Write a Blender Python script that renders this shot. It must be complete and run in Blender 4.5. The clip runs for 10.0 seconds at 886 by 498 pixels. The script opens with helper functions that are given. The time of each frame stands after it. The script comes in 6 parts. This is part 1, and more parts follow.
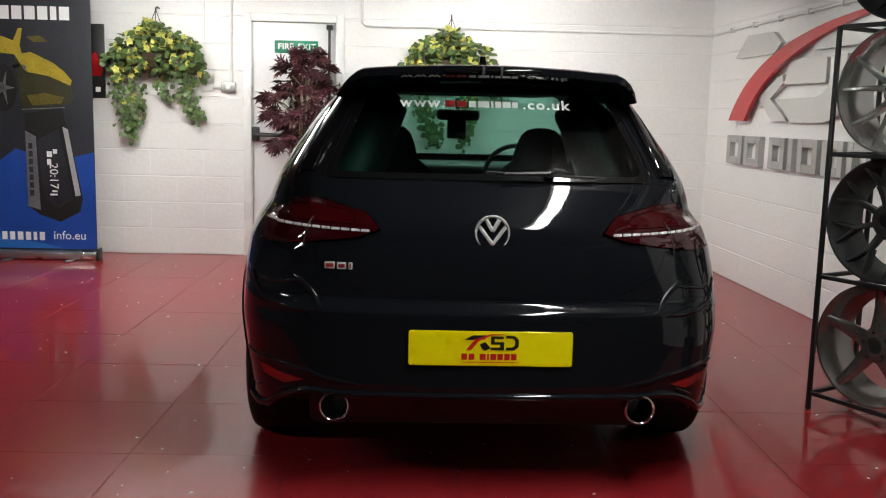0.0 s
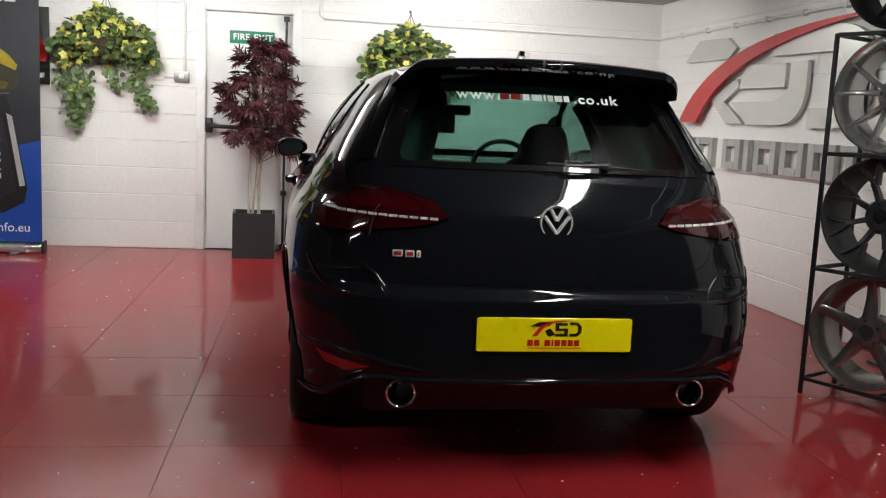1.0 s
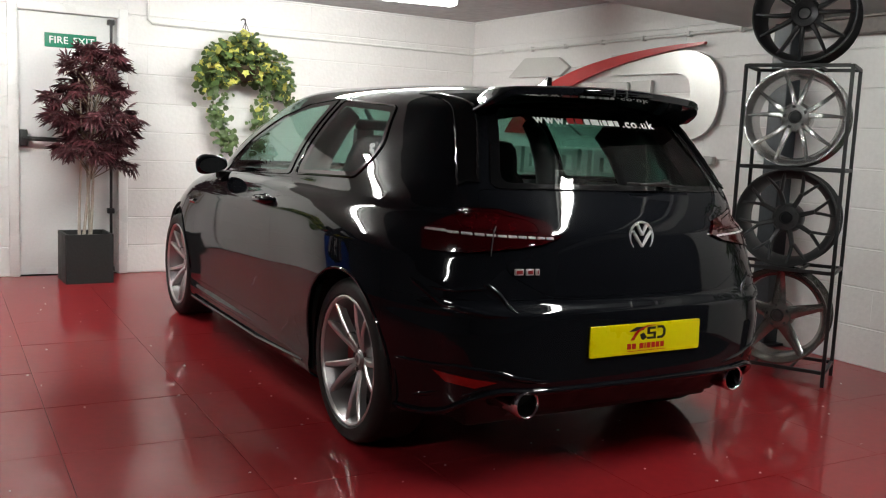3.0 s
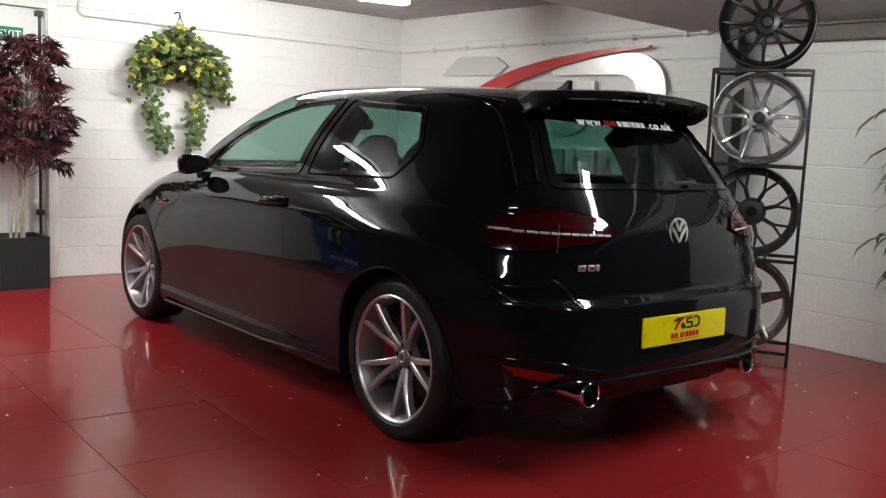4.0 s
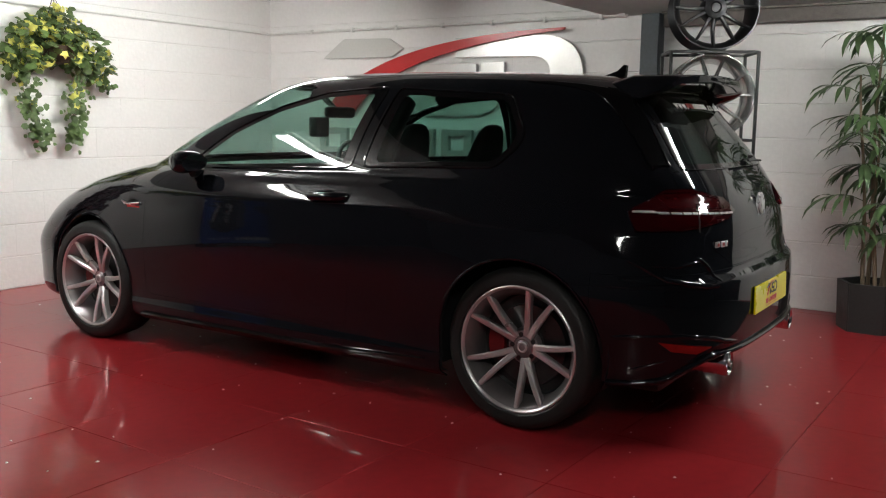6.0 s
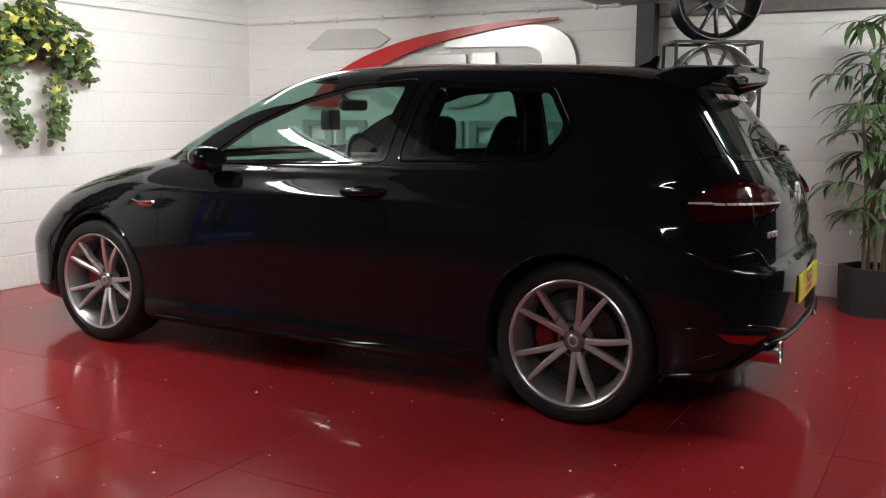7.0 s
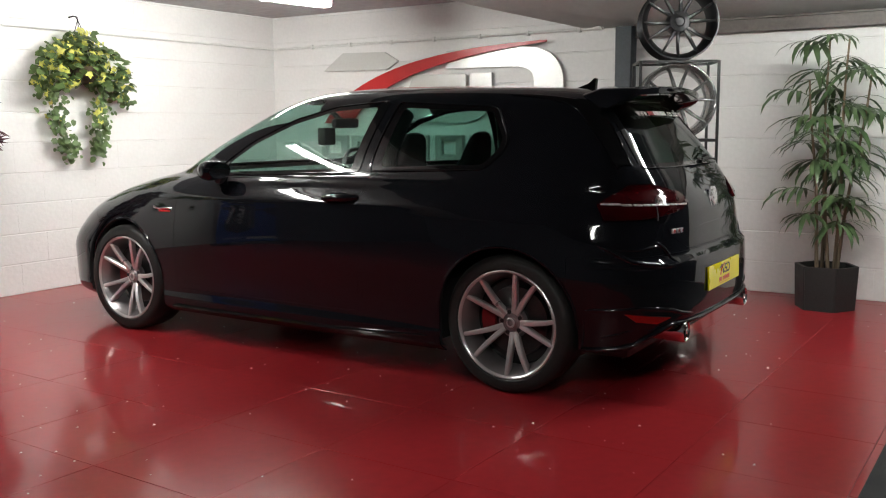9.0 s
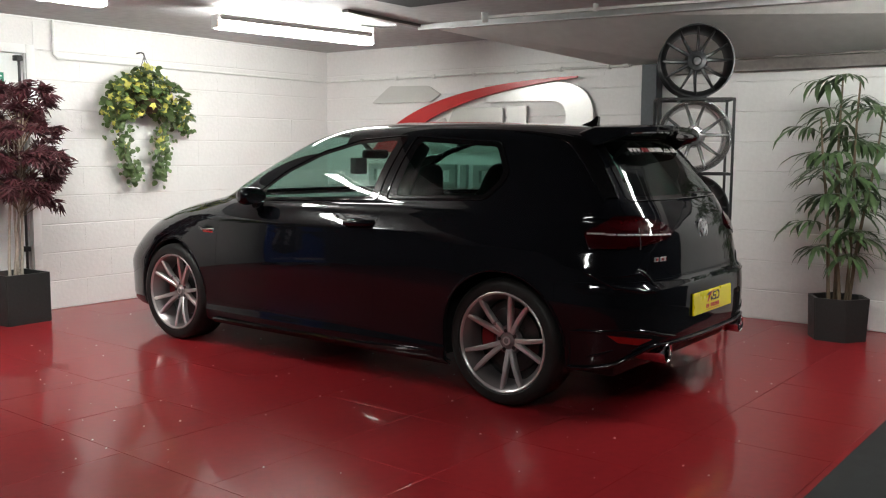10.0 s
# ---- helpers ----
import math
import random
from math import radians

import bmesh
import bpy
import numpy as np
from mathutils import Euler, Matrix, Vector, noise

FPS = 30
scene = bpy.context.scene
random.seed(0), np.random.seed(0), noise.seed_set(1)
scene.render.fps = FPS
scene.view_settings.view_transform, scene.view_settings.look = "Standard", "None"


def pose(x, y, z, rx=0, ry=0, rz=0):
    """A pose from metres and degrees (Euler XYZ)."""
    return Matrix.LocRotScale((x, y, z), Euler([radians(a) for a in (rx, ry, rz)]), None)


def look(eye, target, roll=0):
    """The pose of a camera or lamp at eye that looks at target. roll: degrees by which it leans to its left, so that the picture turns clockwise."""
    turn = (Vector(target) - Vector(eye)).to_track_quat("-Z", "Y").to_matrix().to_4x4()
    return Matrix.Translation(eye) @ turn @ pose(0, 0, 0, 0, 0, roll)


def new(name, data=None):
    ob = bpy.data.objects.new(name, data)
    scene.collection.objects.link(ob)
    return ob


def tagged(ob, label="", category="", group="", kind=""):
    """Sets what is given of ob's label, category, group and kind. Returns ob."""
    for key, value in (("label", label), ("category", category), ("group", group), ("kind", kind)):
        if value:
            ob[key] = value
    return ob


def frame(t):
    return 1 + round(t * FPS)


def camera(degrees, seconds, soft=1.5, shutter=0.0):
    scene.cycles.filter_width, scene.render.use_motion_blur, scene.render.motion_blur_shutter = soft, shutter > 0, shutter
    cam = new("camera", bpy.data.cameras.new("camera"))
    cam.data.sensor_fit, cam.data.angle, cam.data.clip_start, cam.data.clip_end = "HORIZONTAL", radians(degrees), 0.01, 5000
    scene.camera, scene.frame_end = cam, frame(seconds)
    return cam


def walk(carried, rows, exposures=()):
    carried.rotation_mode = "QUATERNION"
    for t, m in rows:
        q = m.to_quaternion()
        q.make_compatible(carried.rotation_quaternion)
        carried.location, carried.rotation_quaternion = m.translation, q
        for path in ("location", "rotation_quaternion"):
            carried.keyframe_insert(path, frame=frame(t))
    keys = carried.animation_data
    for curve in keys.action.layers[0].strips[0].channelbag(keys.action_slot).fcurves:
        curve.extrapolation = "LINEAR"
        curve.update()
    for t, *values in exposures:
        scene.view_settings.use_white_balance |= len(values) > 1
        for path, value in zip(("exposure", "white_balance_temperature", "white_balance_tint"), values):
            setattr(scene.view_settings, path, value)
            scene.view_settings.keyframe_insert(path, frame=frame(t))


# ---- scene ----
cam = camera(51.9, 10.0, soft=1.15)
PATH = [
    (0, (-0.239, -3.545, 1.234), (-0.192, -1.566, 0.946), 1.4),
    (0.5, (-0.472, -3.581, 1.205), (-0.335, -1.606, 0.924), 1.9),
    (1, (-0.808, -3.557, 1.189), (-0.52, -1.598, 0.907), 2.7),
    (1.5, (-1.157, -3.535, 1.183), (-0.72, -1.603, 0.908), 3.1),
    (2, (-1.543, -3.463, 1.186), (-0.921, -1.581, 0.921), 2.8),
    (2.5, (-1.862, -3.347, 1.204), (-1.069, -1.528, 0.949), 2.6),
    (3, (-2.242, -3.198, 1.201), (-1.273, -1.466, 0.955), 2.6),
    (3.2, (-2.382, -3.136, 1.203), (-1.354, -1.438, 0.956), 2.5),
    (4.5, (-3.216, -2.608, 1.19), (-1.859, -1.159, 0.947), 2.8),
    (5, (-3.527, -2.293, 1.191), (-2.054, -0.963, 0.94), 2.6),
    (5.5, (-3.759, -2.0, 1.19), (-2.191, -0.787, 0.929), 2.0),
    (6, (-3.903, -1.707, 1.192), (-2.26, -0.6, 0.919), 0.8),
    (7.5, (-4.124, -1.249, 1.206), (-2.404, -0.273, 0.908), 0.4),
    (8, (-4.153, -1.452, 1.184), (-2.472, -0.405, 0.901), 0.5),
    (8.5, (-4.262, -1.769, 1.205), (-2.604, -0.685, 0.924), -0.0),
    (9, (-4.416, -2.028, 1.222), (-2.764, -0.932, 0.955), -0.4),
    (9.5, (-4.487, -2.301, 1.251), (-2.874, -1.145, 1.008), -0.1),
    (10, (-4.537, -2.541, 1.261), (-2.976, -1.308, 1.049), 0.3),
]
walk(cam, [(t, look(eye, target, roll)) for t, eye, target, roll in PATH],
     ((0, 0.03), (3, 0.03), (4.5, 0.11), (5.2, 0.07), (6, 0.04), (7.5, 0.2), (8.3, 0.24), (9, 0.26), (9.5, 0.2), (10, 0.04)))

# ---- world: a closed room lit by its own fittings ----
world = bpy.data.worlds.new("world")
scene.world = world
world.use_nodes = True
world.node_tree.nodes["Background"].inputs[0].default_value = (0.5, 0.5, 0.5, 1)
world.node_tree.nodes["Background"].inputs[1].default_value = 0.02
TUBE_LIGHT = 94.0

# ---- materials ----


def mat(name, color, rough=0.5, metal=0.0, vary=0.12, scale=6.0, fine=60.0, bump=0.0, bump_scale=80.0,
        coat=0.0, island=0.0, piece=0.0, stretch=None, rough_vary=0.08, spec=0.5, coat_rough=0.03):
    """A surface with stains at one scale and grain at another, relief, and gloss that varies."""
    m = bpy.data.materials.new(name)
    m.use_nodes = True
    nt = m.node_tree
    b = nt.nodes["Principled BSDF"]
    link = nt.links.new
    b.inputs["Roughness"].default_value = rough
    b.inputs["Metallic"].default_value = metal
    b.inputs["Coat Weight"].default_value = coat
    b.inputs["Coat Roughness"].default_value = coat_rough
    b.inputs["Specular IOR Level"].default_value = spec
    geo = nt.nodes.new("ShaderNodeTexCoord")
    coord = geo.outputs["Object"]
    if stretch:
        mp = nt.nodes.new("ShaderNodeMapping")
        mp.inputs["Scale"].default_value = stretch
        link(coord, mp.inputs["Vector"])
        coord = mp.outputs["Vector"]
    n1 = nt.nodes.new("ShaderNodeTexNoise")
    n1.inputs["Scale"].default_value = scale
    n1.inputs["Detail"].default_value = 5
    n2 = nt.nodes.new("ShaderNodeTexNoise")
    n2.inputs["Scale"].default_value = fine
    n2.inputs["Detail"].default_value = 3
    link(coord, n1.inputs["Vector"])
    link(coord, n2.inputs["Vector"])
    add = nt.nodes.new("ShaderNodeMath")
    add.operation = "ADD"
    link(n1.outputs["Fac"], add.inputs[0])
    link(n2.outputs["Fac"], add.inputs[1])
    val = add.outputs[0]
    for amount, node, out in ((island, "ShaderNodeNewGeometry", "Random Per Island"), (piece, "ShaderNodeObjectInfo", "Random")):
        if amount:
            g = nt.nodes.new(node)
            k = nt.nodes.new("ShaderNodeMath")
            k.operation = "MULTIPLY_ADD"
            link(g.outputs[out], k.inputs[0])
            k.inputs[1].default_value = amount
            link(val, k.inputs[2])
            val = k.outputs[0]
    top = 1.4 + island + piece
    rng = nt.nodes.new("ShaderNodeMapRange")
    rng.inputs["From Min"].default_value = 0.6
    rng.inputs["From Max"].default_value = top
    rng.inputs["To Min"].default_value = 1.0 - vary
    rng.inputs["To Max"].default_value = 1.0 + vary
    link(val, rng.inputs["Value"])
    mul = nt.nodes.new("ShaderNodeVectorMath")
    mul.operation = "SCALE"
    mul.inputs[0].default_value = color[:3]
    link(rng.outputs[0], mul.inputs["Scale"])
    link(mul.outputs[0], b.inputs["Base Color"])
    if rough_vary:
        rr = nt.nodes.new("ShaderNodeMapRange")
        rr.inputs["From Min"].default_value = 0.3
        rr.inputs["From Max"].default_value = 0.7
        rr.inputs["To Min"].default_value = max(0.0, rough - rough_vary)
        rr.inputs["To Max"].default_value = min(1.0, rough + rough_vary)
        link(n1.outputs["Fac"], rr.inputs["Value"])
        link(rr.outputs[0], b.inputs["Roughness"])
    if bump:
        nb = nt.nodes.new("ShaderNodeTexNoise")
        nb.inputs["Scale"].default_value = bump_scale
        nb.inputs["Detail"].default_value = 4
        link(coord, nb.inputs["Vector"])
        bp = nt.nodes.new("ShaderNodeBump")
        bp.inputs["Strength"].default_value = bump
        bp.inputs["Distance"].default_value = 0.004
        link(nb.outputs["Fac"], bp.inputs["Height"])
        link(bp.outputs[0], b.inputs["Normal"])
    return m


def glow(name, color, strength):
    m = bpy.data.materials.new(name)
    m.use_nodes = True
    b = m.node_tree.nodes["Principled BSDF"]
    b.inputs["Base Color"].default_value = (0.8, 0.8, 0.8, 1)
    b.inputs["Emission Color"].default_value = (*color, 1)
    b.inputs["Emission Strength"].default_value = strength
    return m


def glass(name, color, rough=0.0, gloss=0.05):
    """Thin tinted pane: mirror gloss over clear tint."""
    m = bpy.data.materials.new(name)
    m.use_nodes = True
    nt = m.node_tree
    out = nt.nodes["Material Output"]
    nt.nodes.remove(nt.nodes["Principled BSDF"])
    tr = nt.nodes.new("ShaderNodeBsdfTransparent")
    tr.inputs[0].default_value = (*color, 1)
    gl = nt.nodes.new("ShaderNodeBsdfGlossy")
    gl.inputs["Roughness"].default_value = rough
    lw = nt.nodes.new("ShaderNodeLayerWeight")
    lw.inputs["Blend"].default_value = 0.5
    pw = nt.nodes.new("ShaderNodeMath")
    pw.operation = "POWER"
    nt.links.new(lw.outputs["Facing"], pw.inputs[0])
    pw.inputs[1].default_value = 5.0
    fr = nt.nodes.new("ShaderNodeMath")
    fr.operation = "MULTIPLY_ADD"
    nt.links.new(pw.outputs[0], fr.inputs[0])
    fr.inputs[1].default_value = 0.85
    fr.inputs[2].default_value = gloss
    mix = nt.nodes.new("ShaderNodeMixShader")
    nt.links.new(fr.outputs[0], mix.inputs[0])
    nt.links.new(tr.outputs[0], mix.inputs[1])
    nt.links.new(gl.outputs[0], mix.inputs[2])
    nt.links.new(mix.outputs[0], out.inputs[0])
    return m


M_WALL = mat("white_masonry_paint", (0.78, 0.77, 0.76), 0.45, vary=0.05, scale=2.5, fine=40, bump=0.45, bump_scale=35, piece=0.06)
M_JOINT = mat("painted_mortar", (0.76, 0.75, 0.74), 0.6, vary=0.06, scale=3, bump=0.4, bump_scale=60)
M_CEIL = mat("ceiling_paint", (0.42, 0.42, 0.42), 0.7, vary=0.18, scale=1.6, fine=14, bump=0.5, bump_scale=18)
M_SOFFIT = mat("off_white_plaster", (0.80, 0.79, 0.77), 0.6, vary=0.07, scale=1.8, fine=12, bump=0.25, bump_scale=14)
# near-black for surfaces out of view, so the car mirrors little light from them
M_DARKWALL = mat("unseen_dark_surface", (0.019, 0.020, 0.023), 0.7, vary=0.15, scale=2, bump=0.3)
M_GREYWALL = mat("blue_grey_wall_paint", (0.075, 0.085, 0.105), 0.6, vary=0.12, scale=1.5, bump=0.3)
M_FLOOR = mat("red_floor_paint", (0.243, 0.0145, 0.0185), 0.30, vary=0.14, scale=2.2, fine=22, piece=0.14, rough_vary=0.01, spec=0.08, coat=0.42, coat_rough=0.05)
M_FLOORGAP = mat("floor_joint_dirt", (0.025, 0.006, 0.006), 0.6, vary=0.3)
M_MAT = mat("black_carpet", (0.012, 0.012, 0.013), 0.9, vary=0.3, fine=300, bump=0.6, bump_scale=300)
M_WHITE = mat("white_gloss_paint", (0.78, 0.78, 0.77), 0.3, vary=0.04, scale=4, bump=0.08)
M_DOOR = mat("door_white_paint", (0.74, 0.74, 0.74), 0.35, vary=0.05, scale=3, bump=0.06)
M_PVC = mat("white_conduit_plastic", (0.72, 0.72, 0.70), 0.4, vary=0.08, scale=8)
M_BLACKMETAL = mat("black_powder_coat", (0.010, 0.010, 0.011), 0.45, vary=0.2, scale=30, bump=0.15, bump_scale=200)
M_STEELPOST = mat("dark_steel_paint", (0.045, 0.055, 0.065), 0.4, vary=0.25, scale=5, bump=0.2)
M_RUST = mat("grey_brown_steel", (0.16, 0.14, 0.13), 0.5, vary=0.25, scale=4, fine=40, bump=0.3)
M_BLACKPLASTIC = mat("black_plastic", (0.012, 0.012, 0.013), 0.4, vary=0.15, scale=20, bump=0.1, bump_scale=300)
M_GREEN = mat("green_sign", (0.0, 0.19, 0.10), 0.4, vary=0.06)
M_SIGNWHITE = mat("sign_white", (0.8, 0.8, 0.8), 0.4, vary=0.03)
M_BRUSHED = mat("satin_silver", (0.58, 0.575, 0.56), 0.36, metal=0.7, vary=0.05, scale=3, rough_vary=0.03)
M_SIGNRED = mat("red_gloss_acrylic", (0.46, 0.016, 0.018), 0.30, vary=0.05, rough_vary=0.01)
M_TUBE = glow("lit_diffuser", (0.985, 1.0, 0.945), TUBE_LIGHT)
M_TUBEDIM = glow("dim_diffuser", (0.985, 1.0, 0.945), 3.5)
M_SILVERBADGE = mat("silver_badge", (0.72, 0.72, 0.72), 0.28, metal=0.45, vary=0.06, rough_vary=0.03)
M_PAINT = mat("black_car_paint", (0.0056, 0.0061, 0.0080), 0.04, vary=0.05, scale=3, rough_vary=0.004, spec=0.34)
M_GLOSSBLACK = mat("gloss_black_trim", (0.0045, 0.0045, 0.005), 0.06, vary=0.1, rough_vary=0.02)
M_TRIM = mat("matt_black_trim", (0.010, 0.010, 0.0105), 0.55, vary=0.2, scale=15, bump=0.15, bump_scale=250)
M_RUBBER = mat("tyre_rubber", (0.016, 0.016, 0.016), 0.48, spec=0.22, vary=0.2, scale=15, bump=0.2, bump_scale=150)
M_ALLOY = mat("smoked_silver_alloy", (0.27, 0.25, 0.255), 0.34, metal=0.8, vary=0.05, scale=12, rough_vary=0.03)
M_ALLOY_BRIGHT = mat("machined_alloy", (0.56, 0.53, 0.535), 0.30, metal=0.7, vary=0.04, scale=12, rough_vary=0.03)
M_CHROME = mat("chrome", (0.75, 0.75, 0.76), 0.07, metal=1.0, vary=0.04, rough_vary=0.03)
M_DISC = mat("brake_disc_iron", (0.06, 0.058, 0.058), 0.35, metal=0.8, vary=0.2, scale=20)
M_CALIPER = mat("red_caliper_paint", (0.17, 0.008, 0.010), 0.35, vary=0.1)
M_LAMPRED = mat("inner_red_lens", (0.034, 0.0010, 0.0020), 0.05, vary=0.4, scale=25, rough_vary=0.02)
M_LAMP = mat("dark_red_lens", (0.026, 0.0009, 0.0018), 0.06, vary=0.3, scale=14, coat=0.5, rough_vary=0.02)
M_LED = mat("clear_lamp_strip", (0.62, 0.60, 0.60), 0.25, metal=0.15, coat=0.5, vary=0.3, scale=60, fine=200)
M_REFLECTOR = mat("red_reflector", (0.24, 0.009, 0.007), 0.10, vary=0.15, scale=40, coat=0.6)
M_PLATE = mat("yellow_plate", (0.78, 0.68, 0.0), 0.3, vary=0.03, coat=0.4)
M_MARKRED = mat("dull_red_enamel", (0.26, 0.012, 0.014), 0.3, vary=0.05)
M_REDMARK = mat("red_enamel", (0.50, 0.012, 0.015), 0.3, vary=0.05)
M_PRINTBLACK = mat("black_print", (0.008, 0.008, 0.008), 0.4, vary=0.1)
M_SEAT = mat("black_seat_cloth", (0.006, 0.006, 0.007), 0.85, vary=0.25, fine=200, bump=0.3, bump_scale=200)
M_GLASS = glass("green_tinted_glass", (0.50, 0.68, 0.62))
M_PRIVACY = glass("dark_tinted_glass", (0.27, 0.46, 0.40))
M_PLANTER = mat("charcoal_planter", (0.020, 0.021, 0.021), 0.55, vary=0.25, scale=10, bump=0.35, bump_scale=60)
M_BARK = mat("pale_bark", (0.20, 0.15, 0.10), 0.75, vary=0.3, scale=20, bump=0.6, bump_scale=50, stretch=(1, 1, 0.2))
M_PALEBARK = mat("pale_grey_bark", (0.42, 0.37, 0.31), 0.75, vary=0.25, scale=20, bump=0.5, bump_scale=50)
M_SOIL = mat("dark_moss", (0.035, 0.030, 0.018), 0.9, vary=0.4, bump=1.0)
M_ACER = mat("burgundy_leaf", (0.088, 0.020, 0.027), 0.45, vary=0.55, scale=12, island=0.8)
M_PALM = mat("bamboo_palm_leaf", (0.058, 0.098, 0.038), 0.42, vary=0.5, scale=9, island=0.8)
M_IVY = mat("variegated_ivy_leaf", (0.085, 0.135, 0.042), 0.5, vary=0.7, scale=9, island=0.9)
M_YELLOW = mat("yellow_petal", (0.60, 0.58, 0.14), 0.6, vary=0.3, island=0.6)
M_WICKER = mat("brown_wicker", (0.06, 0.04, 0.025), 0.8, vary=0.3, bump=0.8)
M_SPECK = mat("pale_grit", (0.82, 0.78, 0.74), 0.6, vary=0.2)

# ---- mesh helpers ----


def mesh_from(bm, name, smooth=True):
    me = bpy.data.meshes.new(name)
    bmesh.ops.recalc_face_normals(bm, faces=bm.faces)
    bm.to_mesh(me)
    bm.free()
    if smooth:
        me.shade_smooth()
        me.set_sharp_from_angle(angle=radians(38))
    return me


def thing(name, label, category, group="", kind="", at=None):
    e = new(name)
    e.empty_display_size = 0.1
    if at is not None:
        e.matrix_world = at
    return tagged(e, label, category, group, kind)


def part(name, bm, material, parent=None, label="", at=None, smooth=True):
    """One mesh object, from a bmesh or a mesh, under a thing or a part."""
    me = mesh_from(bm, name, smooth) if isinstance(bm, bmesh.types.BMesh) else bm
    if material and not me.materials:
        me.materials.append(material)
    ob = new(name, me)
    if parent:
        ob.parent = parent
    if at is not None:
        ob.matrix_basis = at
    return tagged(ob, label)


def box(x0, x1, y0, y1, z0, z1, bevel=0.0, seg=2, bm=None):
    bm = bm or bmesh.new()
    m = Matrix.Translation(((x0 + x1) / 2, (y0 + y1) / 2, (z0 + z1) / 2)) @ Matrix.Diagonal((x1 - x0, y1 - y0, z1 - z0, 1))
    r = bmesh.ops.create_cube(bm, size=1, matrix=m)
    if bevel:
        edges = {e for v in r["verts"] for e in v.link_edges}
        bmesh.ops.bevel(bm, geom=list(edges), offset=bevel, segments=seg, affect="EDGES", profile=0.5)
    return bm


def tube(points, radius, n=8, bm=None, radii=None, cap=True):
    """A round bar along points."""
    bm = bm or bmesh.new()
    pts = [Vector(p) for p in points]
    rings = []
    side = None
    for i, p in enumerate(pts):
        d = (pts[min(i + 1, len(pts) - 1)] - pts[max(i - 1, 0)]).normalized()
        if side is None:
            side = d.orthogonal().normalized()
        side = (side - d * side.dot(d)).normalized()
        up = d.cross(side)
        r = radii[i] if radii else radius
        rings.append([bm.verts.new(p + r * (math.cos(a) * side + math.sin(a) * up)) for a in (2 * math.pi * k / n for k in range(n))])
    for a, b in zip(rings, rings[1:]):
        for k in range(n):
            bm.faces.new((a[k], a[(k + 1) % n], b[(k + 1) % n], b[k]))
    if cap:
        bm.faces.new(rings[0][::-1])
        bm.faces.new(rings[-1])
    return bm


def lathe(profile, n=48, closed=False, bm=None):
    """Turns (radius, depth) pairs about the y axis."""
    bm = bm or bmesh.new()
    rings = []
    for r, y in profile:
        rings.append([bm.verts.new((r * math.cos(2 * math.pi * k / n), y, r * math.sin(2 * math.pi * k / n))) for k in range(n)])
    pairs = list(zip(rings, rings[1:])) + ([(rings[-1], rings[0])] if closed else [])
    for a, b in pairs:
        for k in range(n):
            bm.faces.new((a[k], a[(k + 1) % n], b[(k + 1) % n], b[k]))
    return bm


def plate(poly, depth, m=None, bevel=0.0, bm=None):
    """An outline in (u, v) raised by depth along w; m carries (u, v, w) to the place."""
    bm = bm or bmesh.new()
    m = m or Matrix()
    lo = [bm.verts.new(m @ Vector((u, v, 0))) for u, v in poly]
    hi = [bm.verts.new(m @ Vector((u, v, depth))) for u, v in poly]
    f = bm.faces.new(hi)
    bm.faces.new(lo[::-1])
    n = len(poly)
    for k in range(n):
        bm.faces.new((lo[k], lo[(k + 1) % n], hi[(k + 1) % n], hi[k]))
    if bevel:
        bmesh.ops.bevel(bm, geom=list(f.edges), offset=bevel, segments=1, affect="EDGES")
    return bm


def rounded(poly, r, n=4):
    """The outline with each corner rounded."""
    out = []
    k = len(poly)
    for i in range(k):
        p, a, b = Vector(poly[i]), Vector(poly[i - 1]), Vector(poly[(i + 1) % k])
        da, db = (a - p), (b - p)
        ra = min(r, da.length * 0.45, db.length * 0.45)
        s, e = p + da.normalized() * ra, p + db.normalized() * ra
        for j in range(n + 1):
            t = j / n
            out.append(tuple((1 - t) ** 2 * s + 2 * t * (1 - t) * p + t * t * e))
    return out


def smooth_table(rows):
    """A monotone cubic curve through (x, value) pairs."""
    xs = np.array([r[0] for r in rows], float)
    vs = np.array([r[1] for r in rows], float)
    h = np.diff(xs)
    d = np.diff(vs) / h
    m = np.zeros(len(xs))
    m[0], m[-1] = d[0], d[-1]
    for i in range(1, len(xs) - 1):
        if d[i - 1] * d[i] > 0:
            w1, w2 = 2 * h[i] + h[i - 1], h[i] + 2 * h[i - 1]
            m[i] = (w1 + w2) / (w1 / d[i - 1] + w2 / d[i])

    def at(x):
        x = min(max(x, xs[0]), xs[-1])
        i = min(max(int(np.searchsorted(xs, x)) - 1, 0), len(h) - 1)
        t = (x - xs[i]) / h[i]
        return float((1 + 2 * t) * (1 - t) ** 2 * vs[i] + t * (1 - t) ** 2 * h[i] * m[i]
                     + t * t * (3 - 2 * t) * vs[i + 1] + t * t * (t - 1) * h[i] * m[i + 1])
    return at


def text_mesh(body, size, depth=0.002, spacing=1.0, fat=0.0):
    cu = bpy.data.curves.new("lettering", "FONT")
    cu.body, cu.size, cu.extrude, cu.space_character = body, size, depth, spacing
    cu.resolution_u = 3
    cu.offset = fat
    cu.align_x, cu.align_y = "CENTER", "CENTER"
    ob = new("lettering", cu)
    me = bpy.data.meshes.new_from_object(ob.evaluated_get(bpy.context.evaluated_depsgraph_get()))
    bpy.data.objects.remove(ob)
    return me


# ---- the room ----
CEIL, BACK = 2.27, 4.32
LEAN_R = 0.04          # the long wall runs slightly out of square
LEFT, NEAR = -6.6, -7.0


